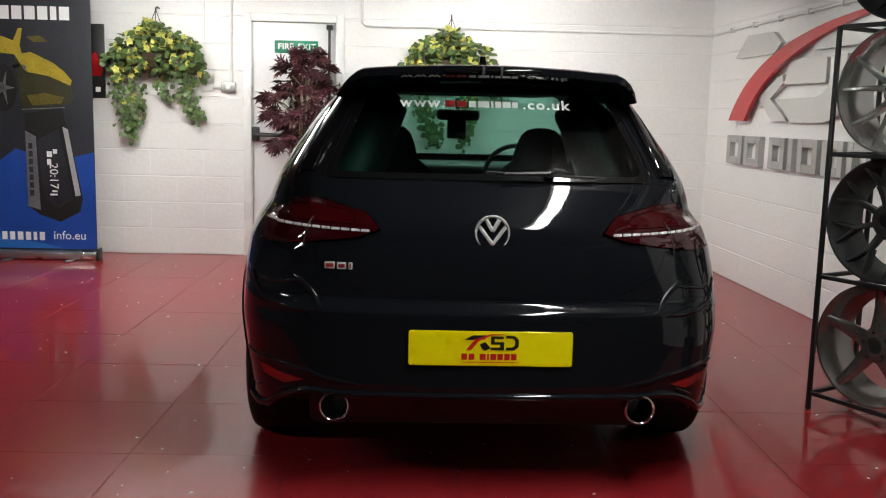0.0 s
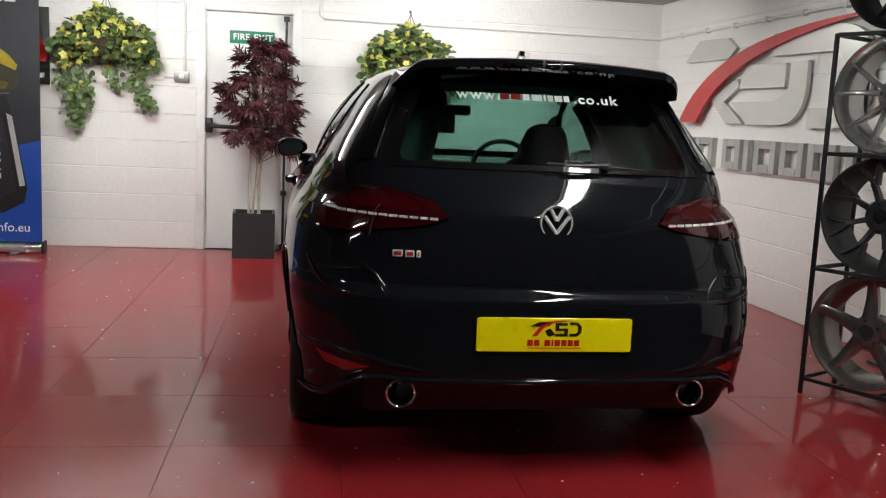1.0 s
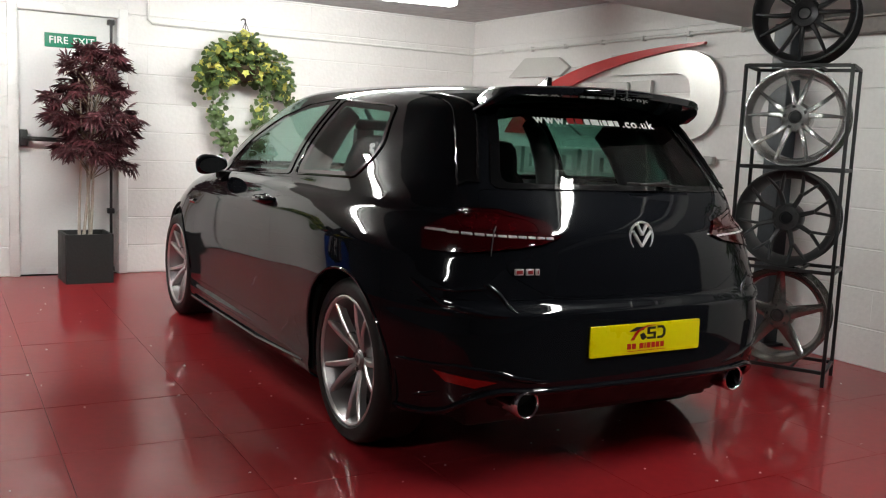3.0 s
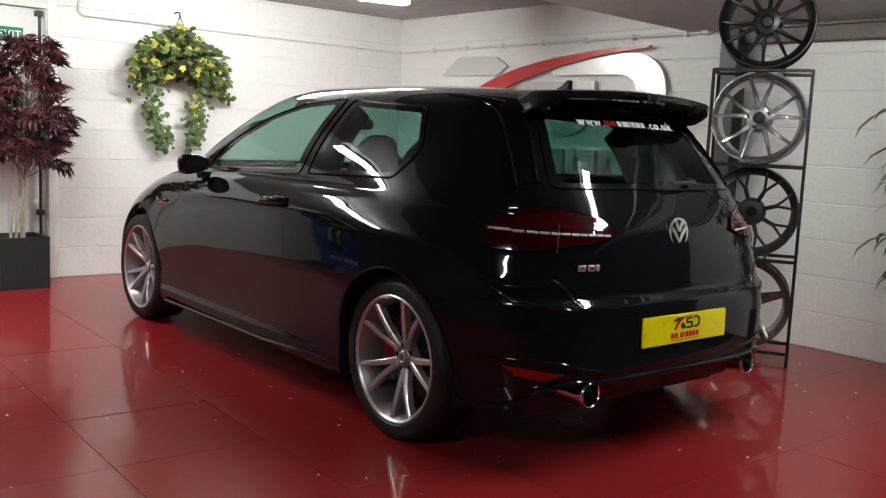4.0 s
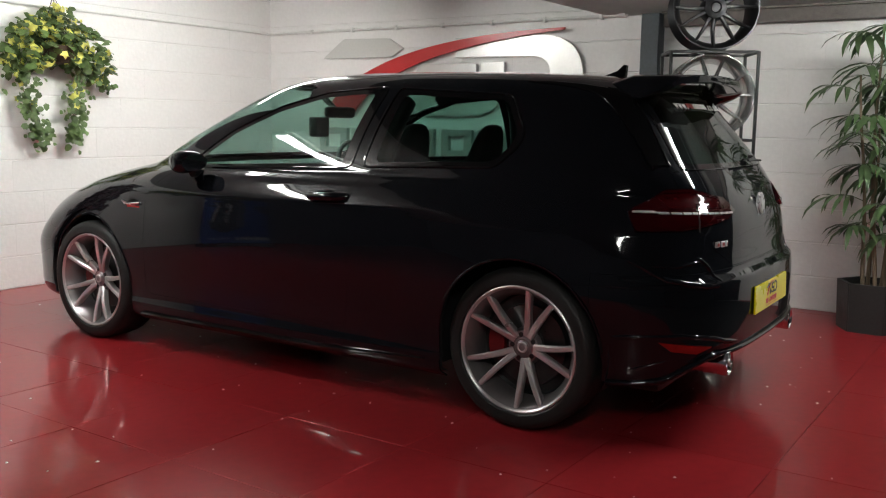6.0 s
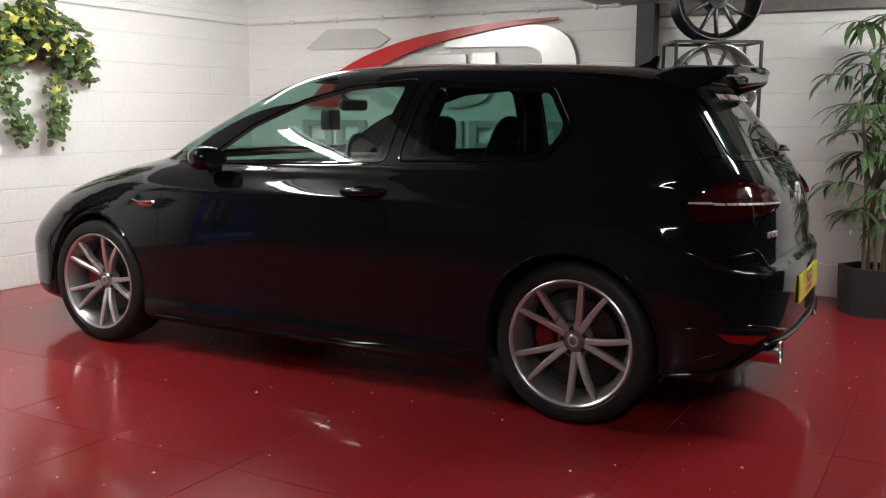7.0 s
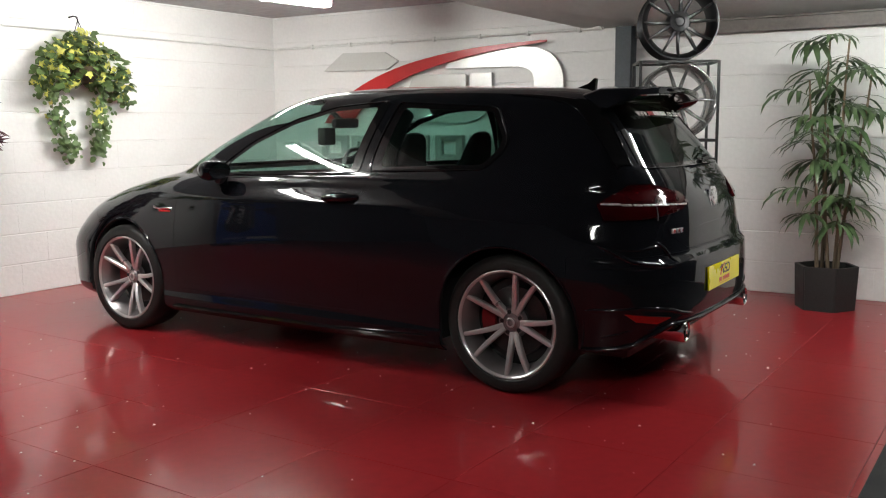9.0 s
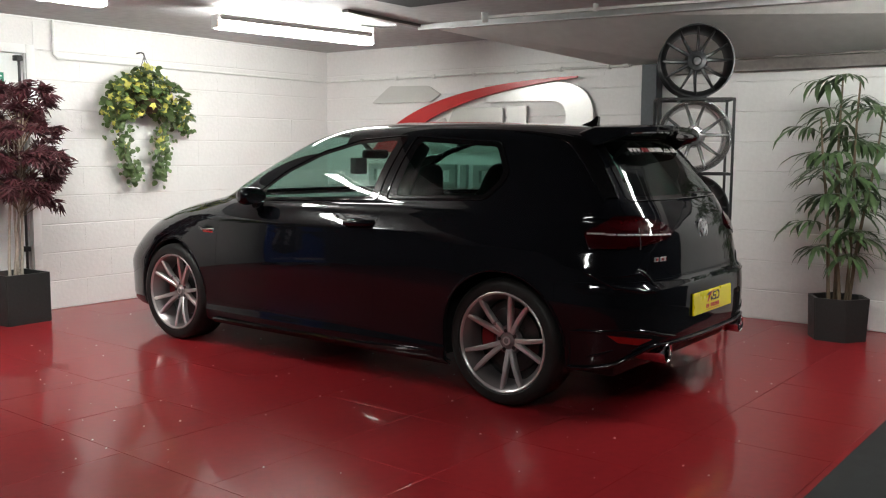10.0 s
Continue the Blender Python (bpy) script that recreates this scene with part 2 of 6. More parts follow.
def wall_x(y):
    return 2.20 + LEAN_R * (BACK - y)


ANG_R = math.atan(LEAN_R)
# along the long wall: u runs towards the viewer's end, v up, w into the room
RIGHT_M = Matrix.Translation((wall_x(BACK), BACK, 0)) @ Matrix(((math.sin(ANG_R), 0, -math.cos(ANG_R), 0), (-math.cos(ANG_R), 0, -math.sin(ANG_R), 0), (0, 1, 0, 0), (0, 0, 0, 1)))
# along the end wall: u runs to the right, v up, w into the room
BACK_M = Matrix.Translation((0, BACK, 0)) @ Matrix(((1, 0, 0, 0), (0, 0, -1, 0), (0, 1, 0, 0), (0, 0, 0, 1)))

floor = part("floor", box(LEFT - 0.3, 3.6, NEAR - 0.3, BACK + 0.3, -0.2, -0.006), M_FLOORGAP, smooth=False)
tagged(floor, "glossy red painted floor of large square panels", "floor", kind="structure")
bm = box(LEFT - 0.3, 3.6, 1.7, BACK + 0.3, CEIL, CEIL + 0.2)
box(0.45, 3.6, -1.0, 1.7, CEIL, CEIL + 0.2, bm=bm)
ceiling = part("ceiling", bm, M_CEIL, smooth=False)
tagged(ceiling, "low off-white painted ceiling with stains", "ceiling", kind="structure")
# ceiling out of view: dark colour added to keep bodywork and glass reflections black
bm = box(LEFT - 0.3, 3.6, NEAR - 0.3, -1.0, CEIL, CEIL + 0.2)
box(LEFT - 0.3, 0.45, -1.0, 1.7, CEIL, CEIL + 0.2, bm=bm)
ceiling_unseen_dark = part("ceiling_unseen_dark", bm, M_DARKWALL, smooth=False)
tagged(ceiling_unseen_dark, "unseen part of the ceiling, coloured dark to keep the car's reflections dark", "ceiling", kind="structure")

DOOR_L, DOOR_R, DOOR_H = -1.775, -0.925, 2.055
bm = box(LEFT - 0.3, DOOR_L, BACK, BACK + 0.2, -0.2, CEIL)
box(DOOR_R, 3.6, BACK, BACK + 0.2, -0.2, CEIL, bm=bm)
box(DOOR_L, DOOR_R, BACK, BACK + 0.2, DOOR_H, CEIL, bm=bm)
wall_north = part("wall_north", bm, M_JOINT, smooth=False)
tagged(wall_north, "white painted concrete block wall with a fire exit", "wall", kind="structure")
LEN_R = (BACK - NEAR) / math.cos(ANG_R)
wall_east = part("wall_east", plate([(-0.02, -0.2), (LEN_R, -0.2), (LEN_R, CEIL), (-0.02, CEIL)], -0.2, RIGHT_M), M_JOINT, smooth=False)
tagged(wall_east, "white painted concrete block wall carrying a sign", "wall", kind="structure")
wall_west = part("wall_west", box(LEFT - 0.2, LEFT, NEAR, BACK, -0.2, CEIL), M_GREYWALL, smooth=False)
tagged(wall_west, "plain blue-grey wall closing the showroom", "wall", kind="structure")
wall_south = part("wall_south", box(LEFT - 0.2, 3.6, NEAR - 0.2, NEAR, -0.2, CEIL), M_DARKWALL, smooth=False)
tagged(wall_south, "plain dark wall closing the showroom", "wall", kind="structure")
carpet = part("floor_mat", box(-5.2, 2.35, NEAR + 0.1, -1.58, -0.006, 0.004, 0.002), M_MAT, smooth=False)
tagged(carpet, "black carpet mat lying on the red floor", "carpet")

# fire exit door in its frame
door_1 = part("door_1", box(DOOR_L + 0.072, DOOR_R - 0.072, BACK + 0.03, BACK + 0.075, 0.006, DOOR_H - 0.07, 0.003), M_DOOR, smooth=False)
tagged(door_1, "white painted flush fire exit door, closed", "door", kind="structure")
bm = bmesh.new()
for a, b, c, d in ((DOOR_L, DOOR_L + 0.068, 0, DOOR_H), (DOOR_R - 0.068, DOOR_R, 0, DOOR_H), (DOOR_L + 0.068, DOOR_R - 0.068, DOOR_H - 0.066, DOOR_H)):
    box(a, b, BACK - 0.022, BACK + 0.09, c, d, 0.004, bm=bm)
part("door_frame", bm, M_WHITE, door_1)
bm = bmesh.new()
for a, b, c, d in ((DOOR_L + 0.055, DOOR_L + 0.075, 0, DOOR_H - 0.05), (DOOR_R - 0.075, DOOR_R - 0.055, 0, DOOR_H - 0.05)):
    box(a, b, BACK - 0.002, BACK + 0.03, c, d, 0.003, bm=bm)
part("door_stop", bm, M_WHITE, door_1)
part("push_bar", tube([(DOOR_L + 0.10, BACK - 0.05, 1.045), (DOOR_R - 0.11, BACK - 0.05, 1.035)], 0.017, 10), M_BLACKPLASTIC, door_1, "black push bar")
bm = box(DOOR_L + 0.076, DOOR_L + 0.13, BACK - 0.06, BACK + 0.03, 0.99, 1.11, 0.008)
part("latch_case", bm, M_BLACKPLASTIC, door_1, "black latch housing")
bm = box(DOOR_R - 0.15, DOOR_R - 0.10, BACK - 0.06, BACK + 0.03, 0.99, 1.09, 0.008)
part("latch_case", bm, M_BLACKPLASTIC, door_1, "black latch housing")
part("bolt_rod", tube([(DOOR_R - 0.125, BACK - 0.02, 0.02), (DOOR_R - 0.125, BACK - 0.02, 1.97)], 0.011, 8), M_BLACKMETAL, door_1, "black vertical bolt rod")
for z in (0.04, 0.5, 1.5, 1.95):
    part("rod_guide", box(DOOR_R - 0.15, DOOR_R - 0.10, BACK - 0.035, BACK + 0.03, z - 0.02, z + 0.02, 0.004), M_BLACKMETAL, door_1)

sign = thing("exit_sign", "green fire exit sign with white lettering on the door", "sign")
part("panel", box(-1.517, -1.150, BACK + 0.018, BACK + 0.03, 1.733, 1.838, 0.003), M_GREEN, sign)
for word, wx in (("FIRE", -1.421), ("EXIT", -1.243)):
    part("lettering", text_mesh(word, 0.072, 0.001, 1.05, 0.0008), M_SIGNWHITE, sign, at=pose(wx, BACK + 0.016, 1.786, 90, 0, 0))

# ceiling edge, conduit, sloping soffit down to the rail, steel post and rail
EDGE0 = Vector((1.18, 2.21, 0))
bd = Vector((0.15, -1, 0)).normalized()
bn = Vector((bd.y, -bd.x, 0))


def along(u, w, z):
    """A place along the ceiling's edge: u metres on, w metres aside, at height z."""
    p = EDGE0 + bd * u + bn * w
    return Vector((p.x, p.y, z))


beam = thing("ceiling_beam", "narrow off-white edge beam under the ceiling", "beam", kind="structure")
b = box(0.0, 7.4, -0.02, 0.05, 2.225, CEIL, 0.004, 1)
b.transform(Matrix.Translation(EDGE0) @ Matrix(((bd.x, bn.x, 0, 0), (bd.y, bn.y, 0, 0), (0, 0, 1, 0), (0, 0, 0, 1))))
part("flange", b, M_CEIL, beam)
stub = box(-0.95, 0.0, -0.03, 0.03, 2.245, CEIL, 0.004, 1)
stub.transform(Matrix.Translation(EDGE0) @ pose(0, 0, 0, 0, 0, 5))
part("stub", stub, M_RUST, beam, "bare brown edge")
conduit = thing("ceiling_conduit", "white conduit with a round junction box along the ceiling", "conduit", kind="structure")
part("pipe", tube([along(0.78, 0.36, 2.235), along(7.0, 0.30, 2.235)], 0.011, 10), M_PVC, conduit)
part("branch", tube([along(-0.16, 0.13, CEIL), along(-0.16, 0.13, 2.245), along(-0.22, 0.22, 2.238), along(-0.30, 0.42, 2.238)], 0.010, 10), M_PVC, conduit)
part("drop", tube([along(0.74, 0.36, CEIL), along(0.74, 0.36, 2.225)], 0.011, 10), M_PVC, conduit)
b = lathe([(0.0, -0.022), (0.034, -0.022), (0.036, 0.0), (0.034, 0.022), (0, 0.022)], 20)
b.transform(Matrix.Translation(along(0.76, 0.36, 2.232)) @ pose(0, 0, 0, 0, 0, 40))
part("junction_box", b, M_PVC, conduit)
for u in (1.6, 3.0, 4.4):
    q = along(u, 0.35, 2.24)
    part("pipe_clip", box(q.x - 0.02, q.x + 0.02, q.y - 0.01, q.y + 0.01, 2.22, CEIL, 0.003), M_PVC, conduit)
bm = bmesh.new()
top = [along(0.0, -0.02, 2.262), along(1.2, -0.02, 2.262), along(6.5, -0.02, 2.262)]
low = [Vector((wall_x(1.05), 1.05, 1.968)), Vector((wall_x(0.55), 0.55, 1.966)), Vector((wall_x(-4.6), -4.6, 1.966))]
vs = [bm.verts.new(p) for p in top + low + [Vector((wall_x(2.05), 2.05, 2.235)), Vector((wall_x(2.05), 2.05, 2.32)), Vector((wall_x(2.2), 2.35, 2.32))]]
for f in ((0, 1, 4, 3), (1, 2, 5, 4), (0, 3, 6), (0, 6, 7, 8)):
    bm.faces.new([vs[k] for k in f])
bmesh.ops.solidify(bm, geom=bm.faces[:], thickness=0.03)
filler = part("ceiling_slope", bm, M_SOFFIT, smooth=False)
tagged(filler, "sloping plastered soffit between wall and ceiling", "soffit", kind="structure")
post = thing("steel_post", "dark blue-grey steel post standing against the wall", "post", kind="structure")
part("shaft", plate([(3.53, 0), (3.66, 0), (3.66, 1.965), (3.53, 1.965)], 0.12, RIGHT_M, 0.006), M_STEELPOST, post)
part("base_plate", plate([(3.48, 0), (3.71, 0), (3.71, 0.015), (3.48, 0.015)], 0.17, RIGHT_M), M_STEELPOST, post)
rail = part("steel_rail", plate([(3.67, 1.875), (LEN_R, 1.865), (LEN_R, 1.965), (3.67, 1.968)], 0.07, RIGHT_M, 0.006), M_RUST, smooth=False)
tagged(rail, "grey-brown steel rail fixed along the wall", "rail", kind="structure")
tagged(part("steel_rail_flange", plate([(3.67, 1.962), (LEN_R, 1.958), (LEN_R, 1.972), (3.67, 1.975)], 0.10, RIGHT_M), M_RUST, smooth=False), "top flange of the steel rail", "rail", kind="structure")

# wall pipes
wall_pipe = thing("wall_pipe", "thin white painted pipe clipped along the walls", "pipe", kind="structure")
yb = BACK - 0.025
ur = lambda u, v: RIGHT_M @ Vector((u, v, 0.025))
part("pipe", tube([(-0.775, yb, 2.26), (-0.775, yb, 2.0), (-0.745, yb, 1.972), (2.13, yb, 1.967), (wall_x(4.25) - 0.04, 4.25, 1.966), ur(0.12, 1.967), ur(3.40, 1.972)], 0.012, 10), M_PVC, wall_pipe)
for k in range(7):
    p = ur(0.5 + 0.45 * k, 1.968)
    part("pipe_clip", box(p.x - 0.02, p.x + 0.02, p.y - 0.012, p.y + 0.012, 1.95, 1.987, 0.004), M_PVC, wall_pipe)
b = lathe([(0.0, -0.025), (0.03, -0.025), (0.03, 0.025), (0, 0.025)], 16)
b.transform(Matrix.Translation(ur(3.36, 1.985)))
part("pipe_end", b, M_PVC, wall_pipe)
socket = thing("wall_switch", "grey metal switch box with conduit on the wall", "switch")
part("case", box(-1.955, -1.835, BACK - 0.05, BACK, 1.395, 1.475, 0.006), mat("grey_metal", (0.36, 0.36, 0.35), 0.4, 0.6), socket)
part("rocker", box(-1.915, -1.875, BACK - 0.056, BACK - 0.048, 1.415, 1.455, 0.003), M_WHITE, socket)
part("conduit", tube([(-1.87, BACK - 0.02, 1.475), (-1.87, BACK - 0.02, 2.13), (-1.84, BACK - 0.02, 2.2), (-1.80, BACK - 0.02, CEIL)], 0.011, 8), M_PVC, socket)
part("side_conduit", tube([(-1.955, BACK - 0.02, 1.43), (-2.03, BACK - 0.02, 1.43)], 0.011, 8), M_PVC, socket)
part("side_box", box(-2.12, -2.03, BACK - 0.03, BACK, 1.40, 1.46, 0.004), M_PVC, socket)
tagged(part("wall_cable", tube([(-2.10, BACK - 0.012, 1.46), (-2.095, BACK - 0.012, CEIL)], 0.006, 6), M_PVC), "thin white cable run up the wall", "cable", kind="structure")


# ---- strip lights ----


def strip_light(x, y, rz, length=1.42):
    t = thing("strip_light", "lit fluorescent strip light with a white diffuser", "light", "ceiling strip lights", at=pose(x, y, CEIL, 0, 0, rz))
    h = length / 2
    part("body", box(-h + 0.02, h - 0.02, -0.05, 0.05, -0.088, -0.050, 0.004), M_RUST, t, "grey metal spine")
    part("upper_diffuser", box(-h, h, -0.048, 0.048, -0.050, -0.002, 0.010, 2), M_TUBEDIM, t, "dimmer upper diffuser")
    part("diffuser", box(-h, h, -0.048, 0.048, -0.15, -0.088, 0.022, 3), M_TUBE, t, "glowing white diffuser")
    for s in (-1, 1):
        part("end_cap", box(s * h - 0.006, s * h + 0.006, -0.046, 0.046, -0.146, -0.050, 0.004), M_WHITE, t)
    return t


strip_light(0.31, 2.70, -7.5)
strip_light(-2.10, 2.62, -4)
strip_light(0.50, -1.63, 90)
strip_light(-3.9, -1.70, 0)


from mathutils.bvhtree import BVHTree
from mathutils.interpolate import poly_3d_calc

# ---- the car: a three-door hatchback; y runs forward from the rear axle ----
CAR = pose(-0.026, 0, 0, 0, 0, 0.9)
WHEELBASE, HUB = 2.631, 0.322

half_width = smooth_table([(0.15, 0.80), (0.19, 0.855), (0.24, 0.862), (0.28, 0.858), (0.34, 0.861), (0.45, 0.872), (0.58, 0.883), (0.70, 0.885), (0.80, 0.880),
                           (0.843, 0.870), (0.86, 0.862), (0.88, 0.852), (0.90, 0.840), (0.92, 0.827), (0.935, 0.813), (0.946, 0.796), (0.956, 0.778), (0.963, 0.7695), (0.968, 0.7668), (0.98, 0.7634), (1.0, 0.7570), (1.05, 0.7383), (1.10, 0.7153), (1.15, 0.6879), (1.20, 0.6561), (1.25, 0.6199), (1.30, 0.5794),
                           (1.345, 0.5392), (1.375, 0.503), (1.40, 0.45), (1.42, 0.36), (1.436, 0.22), (1.446, 0.06)])
rear_end = smooth_table([(0.15, -0.64), (0.22, -0.70), (0.33, -0.741), (0.42, -0.747), (0.50, -0.747), (0.60, -0.745), (0.622, -0.742), (0.636, -0.724), (0.650, -0.711),
                         (0.76, -0.701), (0.87, -0.684), (0.92, -0.662), (0.97, -0.630), (1.03, -0.585), (1.10, -0.532), (1.20, -0.455), (1.30, -0.372), (1.345, -0.325),
                         (1.375, -0.26), (1.40, -0.13), (1.42, 0.12), (1.436, 0.5), (1.446, 0.8)])
front_end = smooth_table([(0.15, 3.44), (0.20, 3.51), (0.30, 3.535), (0.45, 3.53), (0.55, 3.50), (0.62, 3.45), (0.70, 3.365), (0.76, 3.26), (0.81, 3.12), (0.86, 2.94), (0.91, 2.74),
                          (0.95, 2.54), (1.0, 2.35), (1.05, 2.24), (1.10, 2.145), (1.20, 1.945), (1.30, 1.745), (1.345, 1.645), (1.375, 1.565), (1.40, 1.475), (1.42, 1.35),
                          (1.436, 1.18), (1.446, 0.98)])
rear_square = smooth_table([(0.15, 6.2), (0.50, 6.6), (0.64, 6.0), (0.80, 5.4), (0.86, 5.2), (0.92, 5.0), (0.96, 5.6), (1.05, 6.8), (1.30, 6.8), (1.38, 4.0), (1.446, 2.2)])
front_square = smooth_table([(0.15, 5.0), (0.45, 5.0), (0.62, 4.3), (0.80, 3.8), (0.95, 5.2), (1.05, 7.6), (1.30, 7.6), (1.40, 4.4), (1.446, 2.2)])
# behind the side windows the belt ledge runs out into a plain shoulder
plain_width = smooth_table([(0.80, 0.880), (0.825, 0.8715), (0.85, 0.8605), (0.875, 0.848), (0.90, 0.834), (0.95, 0.805), (1.0, 0.776), (1.05, 0.7475), (1.10, 0.7195), (1.15, 0.6879)])
# the ledge above the bumper fades out at its corners
plain_end = smooth_table([(0.58, 0.0), (0.60, 0.0), (0.65, 0.026), (0.70, 0.021), (0.76, 0.008), (0.85, 0.0), (0.90, 0.0)])
MID = 1.15


def ease(t):
    t = min(1.0, max(0.0, t))
    return t * t * (3 - 2 * t)



def plan_curve(z, n):
    """Half outline at height z, from the rear centre round the left side to the front centre."""
    w, yr, yf, nr, nf = half_width(z), rear_end(z), front_end(z), rear_square(z), front_square(z)
    raw = []
    for k in range(241):
        a = -math.pi / 2 + math.pi * k / 240
        c, s = abs(math.cos(a)), abs(math.sin(a))
        e = 2 / (nr if a < 0 else nf)
        y = MID + (MID - yr) * -(s ** e) if a < 0 else MID + (yf - MID) * s ** e
        x = w * c ** e
        if a < 0:
            y += (MID - yr) * s ** e * 0.034 * (x / w) ** 2
            q = x / w
            y -= plain_end(z) * ease((q - 0.60) / 0.25) * s ** e
        # slight taper towards the nose, wheel-arch flares
        x *= 1 - 0.035 * max(0, (y - 1.6) / 1.9) ** 2
        if 0.80 < z < 1.15:
            x *= 1 + ease((0.62 - y) / 0.6) * (plain_width(z) / w - 1)
        low = math.exp(-((z - 0.52) / 0.24) ** 2)
        side = min(1, c * 3)
        # the glasshouse draws in evenly towards the windscreen
        x -= 0.030 * ease((z - 0.84) / 0.13) * max(0.0, (y - 0.5) / 1.4) ** 2
        # the flank tucks in under the waist crease
        zt = 0.836 + 0.018 * (1.3 - y)
        x -= side * 0.0065 * ease((zt - z) / 0.03) * ease((z - 0.50) / 0.26) * ease((2.5 - y) / 0.4) * ease((y - 0.25) / 0.5)
        x += side * 0.009 * low * (math.exp(-(y / 0.40) ** 4) + math.exp(-((y - WHEELBASE) / 0.40) ** 4))
        x -= side * 0.014 * math.exp(-((z - 0.42) / 0.14) ** 2) * math.exp(-((y - 1.3) / 0.75) ** 4)
        raw.append((-x, y))
    raw[0], raw[-1] = (0.0, raw[0][1]), (0.0, raw[-1][1])
    p = np.array(raw)
    d = np.concatenate(([0], np.cumsum(np.hypot(*np.diff(p, axis=0).T))))
    t = np.linspace(0, d[-1], n)
    return np.interp(t, d, p[:, 0]), np.interp(t, d, p[:, 1])


def body_skin():
    zs = list(np.linspace(0.15, 1.34, 120)) + [1.34 + 0.106 * (1 - (1 - s) ** 1.7) for s in np.linspace(0.05, 1, 18)]
    n = 72
    bm = bmesh.new()
    rings = []
    for z in zs:
        xs, ys = plan_curve(z, n)
        ring = [bm.verts.new((x, y, z)) for x, y in zip(xs, ys)]
        ring += [bm.verts.new((-x, y, z)) for x, y in list(zip(xs, ys))[-2:0:-1]]
        rings.append(ring)
    m = len(rings[0])
    for a, b in zip(rings, rings[1:]):
        for k in range(m):
            bm.faces.new((a[k], a[(k + 1) % m], b[(k + 1) % m], b[k]))
    bm.faces.new(rings[-1])
    bmesh.ops.recalc_face_normals(bm, faces=bm.faces)
    if sum(f.normal.z for f in bm.faces if f.calc_center_median().z > 1.42) < 0:
        bmesh.ops.reverse_faces(bm, faces=bm.faces)
    bm.normal_update()
    return bm


skin = body_skin()
whole = skin.copy()
whole.verts.ensure_lookup_table()
whole.faces.ensure_lookup_table()
skin_tree = BVHTree.FromBMesh(whole)


def skin_normal(p):
    """The smooth normal of the uncut skin nearest to p."""
    at, n, k, _ = skin_tree.find_nearest(p)
    f = whole.faces[k]
    w = poly_3d_calc([v.co for v in f.verts], at)
    return sum((v.normal * a for v, a in zip(f.verts, w)), Vector()).normalized()


TAG = skin.faces.layers.int.new("panel")


def inside(poly, u, v):
    s = 0
    for (a, b), (c, d) in zip(poly, poly[1:] + poly[:1]):
        cr = (c - a) * (v - b) - (d - b) * (u - a)
        if abs(cr) < 1e-12:
            continue
        if s and (cr > 0) != (s > 0):
            return False
        s = cr
    return True


def cut(poly, axis, where, tag, over=(0,)):
    """Splits the skin along a convex outline seen from one side and marks the faces within."""
    iu, iv = (1, 2) if axis == "x" else (0, 2)
    us, vs_ = [p[0] for p in poly], [p[1] for p in poly]
    lo, hi = (min(us) - 0.03, min(vs_) - 0.03), (max(us) + 0.03, max(vs_) + 0.03)

    def near():
        out = []
        for f in skin.faces:
            c = f.calc_center_median()
            if lo[0] < c[iu] < hi[0] and lo[1] < c[iv] < hi[1] and where(c):
                out.append(f)
        return out
    for (a, b), (c, d) in zip(poly, poly[1:] + poly[:1]):
        if math.hypot(c - a, d - b) < 1e-6:
            continue
        co, no = [0, 0, 0], [0, 0, 0]
        co[iu], co[iv] = a, b
        no[iu], no[iv] = d - b, -(c - a)
        fs = near()
        geom = fs + list({e for f in fs for e in f.edges}) + list({v for f in fs for v in f.verts})
        bmesh.ops.bisect_plane(skin, geom=geom, dist=1e-6, plane_co=co, plane_no=no)
    got = []
    for f in near():
        c = f.calc_center_median()
        if f[TAG] in over and inside(poly, c[iu], c[iv]):
            f[TAG] = tag
            got.append(f)
    return got


LEFT_SIDE = lambda c: c.x < -0.3
RIGHT_SIDE = lambda c: c.x > 0.3
DOOR_GLASS = rounded([(1.985, 0.952), (1.71, 1.142), (1.45, 1.262), (1.19, 1.330), (0.845, 1.355), (0.893, 0.996)], 0.03, 3)
QUARTER_GLASS = rounded([(0.83, 1.000), (0.785, 1.347), (0.19, 1.314), (0.075, 1.165), (0.085, 1.105), (0.165, 1.022)], 0.03, 3)
DOOR = rounded([(0.85, 0.30), (0.815, 0.62), (0.82, 0.985), (2.04, 0.935), (2.15, 0.80), (2.17, 0.30)], 0.05, 3)
SCREEN = rounded([(-0.70, 1.00), (-0.56, 1.37), (0.56, 1.37), (0.70, 1.00)], 0.05, 3)
REAR_GLASS = rounded([(-0.555, 1.03), (-0.43, 1.335), (0.43, 1.335), (0.555, 1.03)], 0.035, 3)
TAILGATE = rounded([(-0.40, 0.668), (-0.55, 0.745), (-0.595, 0.90), (-0.60, 1.026), (0.60, 1.026), (0.595, 0.90), (0.55, 0.745), (0.40, 0.668)], 0.03, 3)
T_LAMP, T_LED, T_GLASS, T_QUARTER, T_REAR, T_SCREEN, T_DOOR, T_GATE, T_ARCH, T_BUMPER, T_REFL, T_SKIRT, T_BONNET, T_INNER, T_DFRAME, T_QFRAME, T_RFRAME = range(1, 18)


def arch(yc, r):
    top = [(yc + r * math.cos(a), HUB + 0.014 + r * math.sin(a)) for a in np.linspace(0, math.pi, 25)]
    return top + [(yc - r, 0.10), (yc + r, 0.10)]


